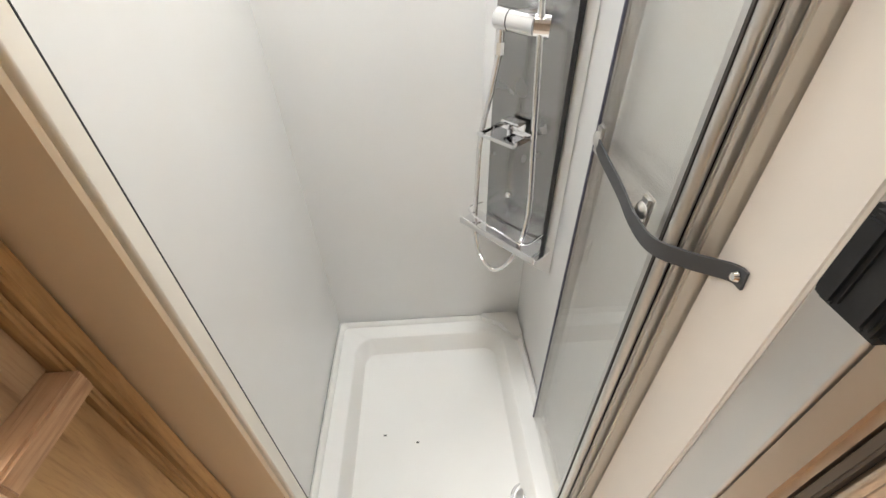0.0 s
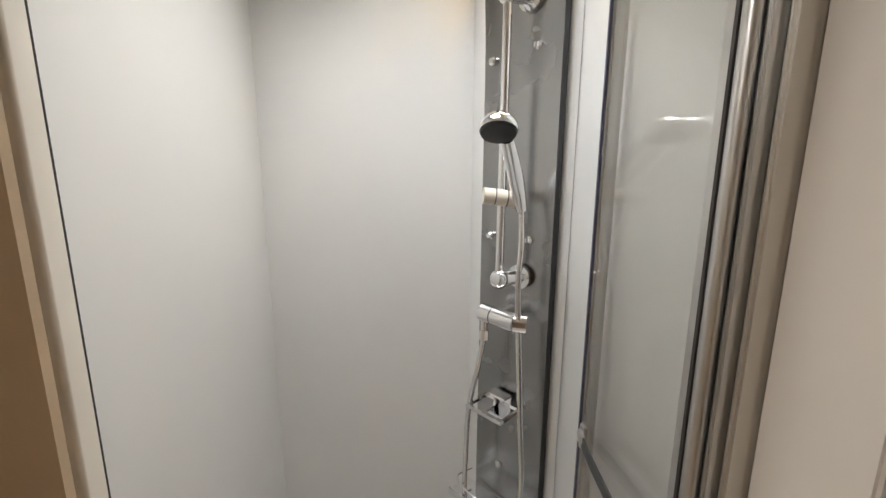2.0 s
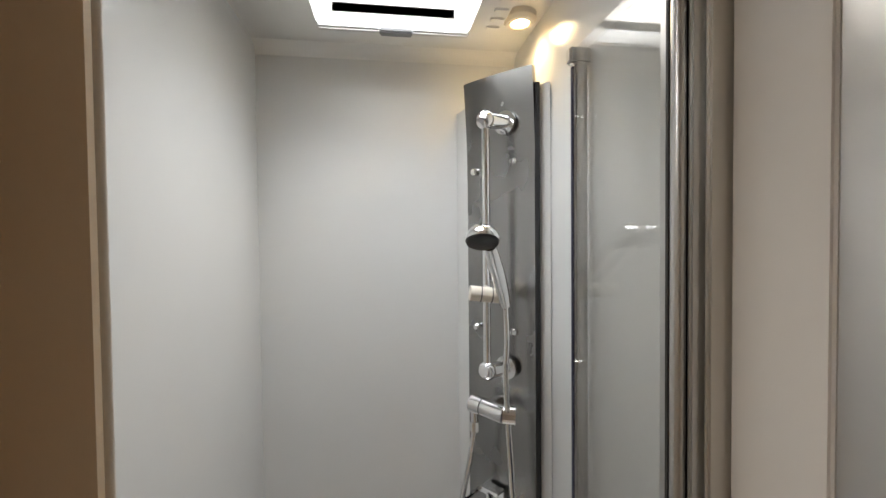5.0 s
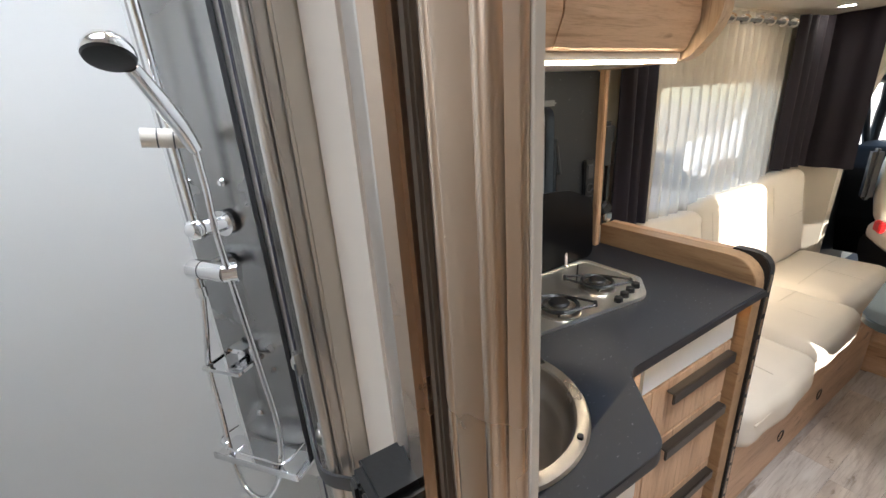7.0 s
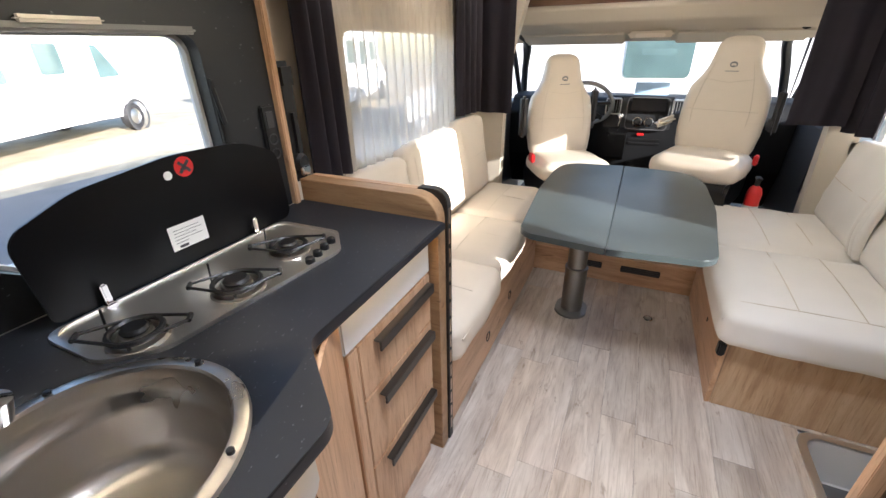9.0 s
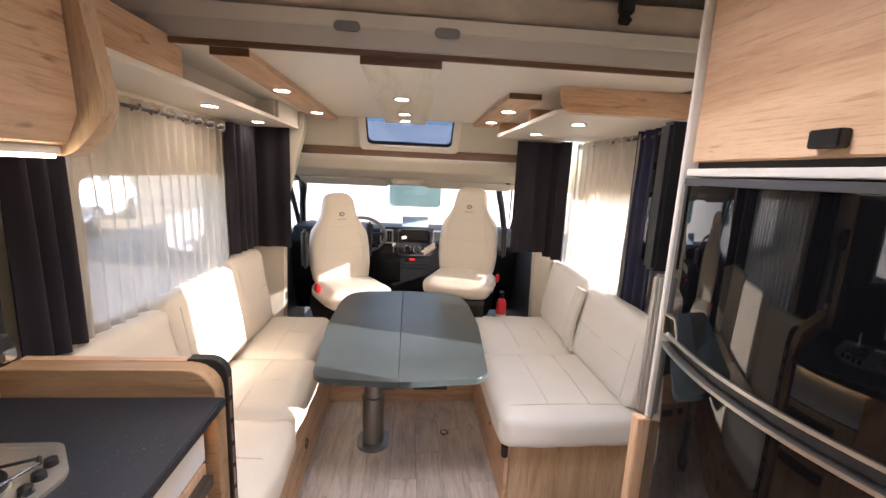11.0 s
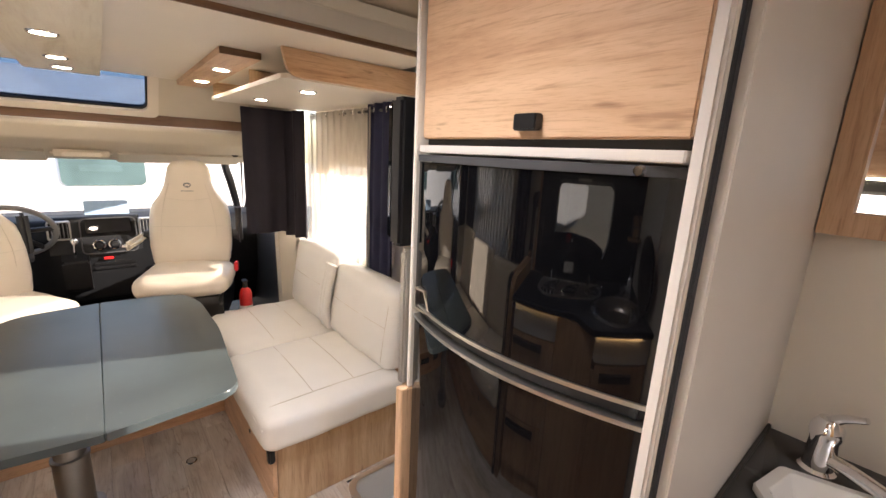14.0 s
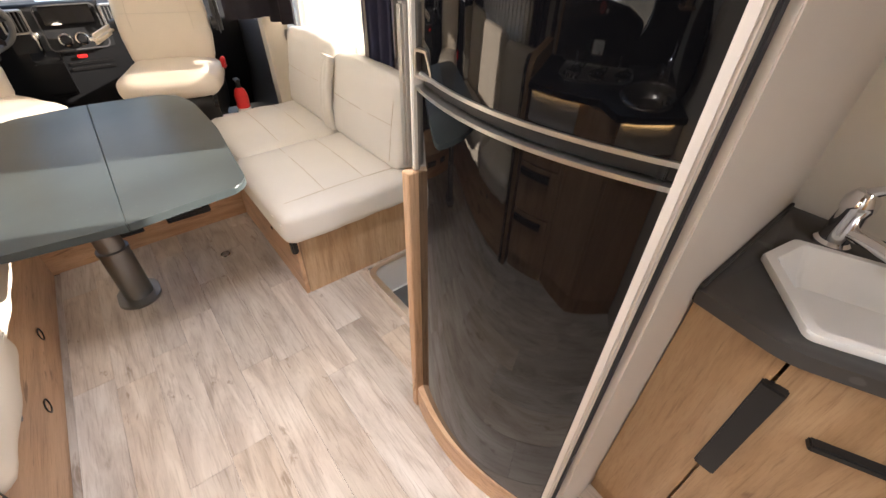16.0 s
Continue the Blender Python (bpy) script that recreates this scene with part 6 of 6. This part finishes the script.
for y in (0.122, 0.045):
    dial = part("dial", lathe([(0.026, 0.0), (0.033, 0.0), (0.033, 0.01), (0.026, 0.014)], (4.245, y, 0.828), (-1, 0, 0.15), 24), CHROME, dash, "chrome-ringed climate dial")
    part("dial_face", lathe([(0.026, 0.006), (0.018, 0.018), (0, 0.018)], (4.245, y, 0.828), (-1, 0, 0.15), 24), BLACK, dial)
part("hazard_button", box(4.24, 4.262, 0.06, 0.11, 0.728, 0.746, 0.003), RED, dash, "red switch")
for y0, y1 in ((0.25, 0.36), (-0.19, -0.09)):
    vent_part = part("air_vent", ring(rect(y0, y1, 0.87, 0.985, 0.015), rect(y0 + 0.007, y1 - 0.007, 0.877, 0.978, 0.012), 0, 4.262, 4.32), ALU, dash, "silver framed air vent")
    for k in range(5):
        part("vane", box(4.27, 4.3, y0 + 0.014 + 0.018 * k, y0 + 0.018 + 0.018 * k, 0.88, 0.975, 0.001), GREY_PLASTIC, vent_part)
part("gear_console", prism(rounded([(4.4, 0.5), (4.2, 0.55), (4.19, 0.74), (4.28, 0.8), (4.4, 0.8)], 0.03), 1, 0.18, 0.31, 0.01), DASH, dash)
part("gear_lever", join(tube(arc([(4.23, 0.245, 0.76), (4.21, 0.243, 0.81), (4.2, 0.24, 0.85)], 5), 0.01, 10), lathe([(0, 0.022), (0.016, 0.018), (0.021, 0.0), (0.015, -0.018), (0, -0.02)], (4.198, 0.24, 0.868))), CHROME, dash)
for z in (0.66, 0.69):
    part("switch_row", box(4.25, 4.264, -0.06, 0.16, z, z + 0.018, 0.003), BLACK, dash)
note = thing("paper_sheet", (4.55, 0.05, 0.99), "pale printed sheet standing on the dashboard", "paper")
part("sheet", moved(box(-0.001, 0.001, -0.12, 0.12, 0, 0.1, 0), Matrix.Translation((4.5, 0.06, 0.985)) @ Matrix.Rotation(radians(15), 4, "Y")), painted("blue_print", (0.35, 0.5, 0.65), 0.5, 0.3, 12, 0), note)
wheel = thing("steering_wheel", (4.25, 0.55, 0.9), "black van steering wheel", "steering wheel")
turn = Matrix.Translation((4.18, 0.5, 0.95)) @ Matrix.Rotation(radians(-35), 4, "Y")
part("rim", moved(tube([(0, 0.19 * math.cos(a), 0.19 * math.sin(a)) for a in (2 * math.pi * i / 40 for i in range(41))], 0.015, 10, False), turn), GREY_PLASTIC, wheel)
part("hub", moved(join(lathe([(0, 0.03), (0.06, 0.025), (0.075, 0)], (0, 0, 0), (-1, 0, 0), 24), *[tube([(0, 0.05 * math.cos(a), 0.05 * math.sin(a)), (0, 0.185 * math.cos(a), 0.185 * math.sin(a))], 0.014, 8) for a in (0.1, 3.04, 4.0, 5.4)]), turn), BLACK, wheel)


def loft(sections, mid_y, n=24):
    """A padded shape from levels of (z, half width, depth, x of the middle)."""
    bm = bmesh.new()
    rows = []
    for z, w, d, x in sections:
        row = []
        for i in range(n):
            a = 2 * math.pi * i / n
            c, s = math.cos(a), math.sin(a)
            row.append(bm.verts.new((x + d * math.copysign(abs(c) ** 0.55, c), mid_y + w * math.copysign(abs(s) ** 0.5, s), z)))
        rows.append(row)
    for p, q in zip(rows, rows[1:]):
        for i in range(n):
            bm.faces.new((p[i], p[(i + 1) % n], q[(i + 1) % n], q[i]))
    bm.faces.new(rows[0])
    bm.faces.new(rows[-1])
    return bm


def cab_seat(y, lift, label):
    s = thing("captain_chair", (3.85, y, 0.17), label, "chair", "swivelled cab chairs")
    up = lift
    part("backrest", loft([(0.66 + up, 0.205, 0.05, 3.96), (0.7 + up, 0.222, 0.065, 3.97), (0.8 + up, 0.235, 0.075, 3.985), (0.92 + up, 0.235, 0.075, 4.), (1.0 + up, 0.228, 0.072, 4.01), (1.06 + up, 0.215, 0.07, 4.015), (1.12 + up, 0.17, 0.065, 4.022), (1.18 + up, 0.14, 0.062, 4.028), (1.25 + up, 0.125, 0.06, 4.035), (1.3 + up, 0.115, 0.055, 4.04), (1.33 + up, 0.09, 0.042, 4.043), (1.345 + up, 0.05, 0.02, 4.045)], y), LEATHER, s)
    for z, w, x in ((0.93, 0.2, 3.925), (1.09, 0.13, 3.95)):
        line = [(x - 0.002 - 0.006 * (1 - (k / 6 - 1) ** 2), y + w * (k / 6 - 1), z + up + (0.02 * abs(k / 6 - 1) if z > 1 else 0)) for k in range(13)]
        part("seam", tube(line, 0.0016, 6), SEAM, s)
    for q in (-1, 1):
        part("seam", tube(arc([(3.918, y + q * 0.15, 0.75 + up), (3.926, y + q * 0.155, 0.93 + up), (3.95, y + q * 0.13, 1.09 + up), (3.966, y + q * 0.1, 1.2 + up)], 5), 0.0016, 6), SEAM, s)
    part("cushion", cushion(3.56, 4., y - 0.24, y + 0.24, 0.55 + up, 0.69 + up, 0.06, 0.02, 14, 0.006, y), LEATHER, s)
    part("base_shell", prism(rounded([(3.58, 0.4 + up), (4.06, 0.4 + up), (4.08, 0.6 + up), (3.54, 0.57 + up)], 0.05), 1, y - 0.22, y + 0.22, 0.02), BLACK, s)
    part("pedestal", box(3.66, 4.06, y - 0.18, y + 0.18, -0.04, 0.41 + up, 0.02), BLACK, s)
    part("emblem", join(ring([(y + 0.021 * math.cos(a), 1.19 + up + 0.016 * math.sin(a)) for a in (2 * math.pi * i / 24 for i in range(24))], [(y + 0.014 * math.cos(a), 1.188 + up + 0.009 * math.sin(a)) for a in (2 * math.pi * i / 24 for i in range(24))], 0, 3.961, 3.966), box(3.96, 3.963, y - 0.006, y + 0.006, 1.174 + up, 1.186 + up, 0), box(3.954, 3.959, y - 0.035, y + 0.035, 1.151 + up, 1.155 + up, 0)), GREY_PLASTIC, s, "grey embroidered emblem")
    for q in (-1, 1):
        part("armrest_joint", lathe([(0, 0.03), (0.03, 0.028), (0.035, 0.0)], (4.02, y + q * 0.245, 0.86 + up), (0, q, 0), 16), DARK_GREY, s)
    return s


seat_l = cab_seat(0.62, -0.05, "cream leather driver's seat swivelled to the table")
seat_r = cab_seat(-0.31, 0.04, "cream leather passenger seat swivelled to the table")
part("armrest", box(3.98, 4.04, 0.34, 0.385, 0.82, 1.07, 0.018), DARK_GREY, seat_l, "folded grey armrest")
part("armrest", box(3.96, 4.03, 0.87, 0.92, 0.74, 1.03, 0.018), DARK_GREY, seat_l, "folded grey armrest")
part("armrest", box(3.72, 4.02, -0.05, 0.0, 0.86, 0.91, 0.02), LEATHER, seat_r, "lowered cream armrest")
part("armrest", box(3.98, 4.04, -0.61, -0.57, 0.84, 1.1, 0.018), DARK_GREY, seat_r, "folded grey armrest")
part("belt_buckle", box(3.71, 3.78, 0.88, 0.91, 0.62, 0.68, 0.008), RED, seat_l)
part("belt_buckle", box(3.76, 3.8, -0.6, -0.575, 0.7, 0.76, 0.006), RED, seat_r)
seat_l.location.y -= 0.05
seat_l.rotation_euler.z = radians(32)
seat_r.rotation_euler.z = radians(-20)
ext = thing("fire_extinguisher", (3.62, -0.66, 0.17), "small red fire extinguisher beside the passenger seat", "extinguisher")
part("bottle", lathe([(0, 0), (0.036, 0.0), (0.038, 0.01), (0.038, 0.39), (0.03, 0.42), (0.014, 0.435), (0, 0.435)], (3.6, -0.57, 0.171)), RED, ext)
part("valve", join(lathe([(0.014, 0), (0.014, 0.04), (0, 0.042)], (3.6, -0.57, 0.605)), box(3.57, 3.63, -0.585, -0.555, 0.64, 0.655, 0.004)), BLACK, ext)
part("label_band", lathe([(0.0382, 0.24), (0.0386, 0.24), (0.0386, 0.32), (0.0382, 0.32)], (3.6, -0.57, 0.171)), PAPER, ext)
for y, yw in ((0.86, 1.1), (-0.7, -0.86)):
    b3 = thing("cab_seat_belt", (3.75, yw, 0.6), "black cab seat belt hanging by the pillar", "seat belt")
    part("webbing", ribbon([(3.74, yw, 1.4), (3.75, yw - 0.02 * math.copysign(1, yw), 1.0), (3.76, yw - 0.04 * math.copysign(1, yw), 0.55)], 0.004, 0.045), BLACK, b3)
    part("guide", box(3.725, 3.755, yw - 0.03, yw + 0.03, 1.36, 1.44, 0.01), BLACK, b3)

# ---- outside ----
TEAL_GLASS = painted("tinted_window", (0.09, 0.14, 0.14), 0.06, 0.2, 4, 0.01)
def parked_van(name, label, x, y, turn, long=6.4, windows=((-1.7, -0.7, 1.4, 2.1), (0.1, 0.7, 1.5, 2.1))):
    """A white motorhome standing on the gravel: body, cab, windows, wheels."""
    v = thing(name, (x, y, -0.55), label, "motorhome")
    m = Matrix.Translation((x, y, -0.55)) @ Matrix.Rotation(turn, 4, "Z")
    paint = painted("white_van_paint", (0.8, 0.8, 0.79), 0.3, 0.02, 30, 0.02)
    part("body", moved(prism(rounded([(-long / 2, 0.45), (long / 2 - 1.9, 0.45), (long / 2 - 1.9, 2.4), (long / 2 - 1.4, 2.5), (long / 2 - 2.2, 2.9), (-long / 2, 2.9)], 0.12), 1, -1.15, 1.15, 0.05), m), paint, v)
    part("cab", moved(prism(rounded([(long / 2 - 1.9, 0.4), (long / 2 - 0.1, 0.4), (long / 2, 0.95), (long / 2 - 0.75, 1.25), (long / 2 - 1.55, 2.25), (long / 2 - 1.9, 2.3)], 0.08), 1, -1.0, 1.0, 0.06), m), paint, v)
    for s in (-1, 1):
        part("cab_window", moved(prism(rounded([(long / 2 - 1.8, 1.35), (long / 2 - 0.95, 1.35), (long / 2 - 1.5, 2.05), (long / 2 - 1.8, 2.1)], 0.06), 1, s * 1.0 - 0.01, s * 1.0 + 0.01), m), TEAL_GLASS, v)
        for w0, w1, h0, h1 in windows:
            part("side_window", moved(prism(rect(w0, w1, h0, h1, 0.08), 1, s * 1.15 - 0.015, s * 1.15 + 0.015), m), TEAL_GLASS, v)
        for wx in (-long / 2 + 1.5, long / 2 - 1.0):
            w = part("tyre", moved(lathe([(0.2, -0.1), (0.32, -0.1), (0.345, -0.06), (0.345, 0.06), (0.32, 0.1), (0.2, 0.1)], (wx, s * 0.98, 0.345), (0, s, 0), 28), m), RUBBER, v)
            part("rim", moved(lathe([(0.21, 0.1), (0.2, 0.06), (0.12, 0.09), (0.05, 0.11), (0, 0.11)], (wx, s * 0.98, 0.345), (0, s, 0), 24), m), ALU, w)
            part("wheel_arch", moved(lathe([(0.35, 0.185), (0.43, 0.185), (0.43, 0.165)], (wx, s * 0.98, 0.36), (0, s, 0), 28), m), DARK_GREY, v)
    part("windscreen", moved(prism([(long / 2 - 0.83, 1.27), (long / 2 - 1.5, 2.15), (long / 2 - 1.48, 2.17), (long / 2 - 0.79, 1.29)], 1, -0.85, 0.85), m), BLACK_GLOSS, v)
    part("grille", moved(box(long / 2 - 0.06, long / 2 + 0.02, -0.6, 0.6, 0.5, 0.85, 0.03), m), DARK_GREY, v)
    return v


parked_van("motorhome", "white motorhome parked on the gravel beyond the kitchen window", 5.03, 12.38, radians(25.7), 7.1)
parked_van("motorhome", "white motorhome parked across the yard in front", 9.6, 1.2, radians(90), 6.8, ((-1.67, -0.73, 1.4, 2.05),))
parked_van("motorhome", "white motorhome parked beyond the dinette window", 13.5, 10.0, radians(20), 6.4, ((-2.6, -1.7, 1.5, 2.1), (-1.2, -0.4, 1.4, 2.1), (0.1, 0.7, 1.5, 2.1)))
parked_van("motorhome", "white motorhome parked on the entrance side", 10.5, -10.5, radians(200))
structure("tarmac_strip", box(-40, 40, 2.2, 8.4, -0.55, -0.544, 0), painted("grey_tarmac", (0.16, 0.16, 0.16), 0.85, 0.15, 60, 0.4), "grey tarmac lane between the vehicles", "road", 0)
structure("outer_side_skin", holed_wall(1, 1.3, 1.31, -1.3, 3.72, -0.3, 2.2, [(0.8, 1.62, 0.95, 1.47), (2.16, 3.25, 0.88, 1.44)]), WHITE, "white outer skin of the vehicle", "wall", 0)

# ---- floor planks, one by one ----
plank_rng = random.Random(4)
plank_meshes = {}
floor_ob = bpy.data.objects["floor"]


def plank_mesh(length, width):
    key = (round(length, 2), round(width, 3))
    if key not in plank_meshes:
        bm = box(0, key[0] - 0.0007, 0, key[1] - 0.0007, -0.004, 0.0, 0.0004, 1)
        me = bpy.data.meshes.new("plank")
        bm.to_mesh(me)
        bm.free()
        me.materials.append(PLANK)
        plank_meshes[key] = me
    return plank_meshes[key]


WIDTH = 0.13
for row in range(18):
    y = -1.12 + WIDTH * row
    x = -1.25 - plank_rng.random() * 0.6
    while x < 3.25:
        end = min(x + plank_rng.choice((0.52, 0.62, 0.74, 0.86)), 3.25)
        spans = [(max(x, -1.25), end)]
        if y < WELL[3] - 0.02:
            spans = [(a, b) for a, b in ((max(x, -1.25), min(end, 1.7)), (max(x, 2.36), end)) if b - a > 0.03]
        for a, b in spans:
            if b - a > 0.03 and (b > 0.75 or y < 0.5):
                ob = new("plank", plank_mesh(b - a, WIDTH))
                ob.location = (a, y, 0.0)
                ob.parent = floor_ob
        x = end
for a, b in ((1.702, 1.98), (1.98, 2.358)):
    ob = new("plank", plank_mesh(b - a, 0.05))
    ob.location = (a, -0.65, 0.0)
    ob.parent = floor_ob
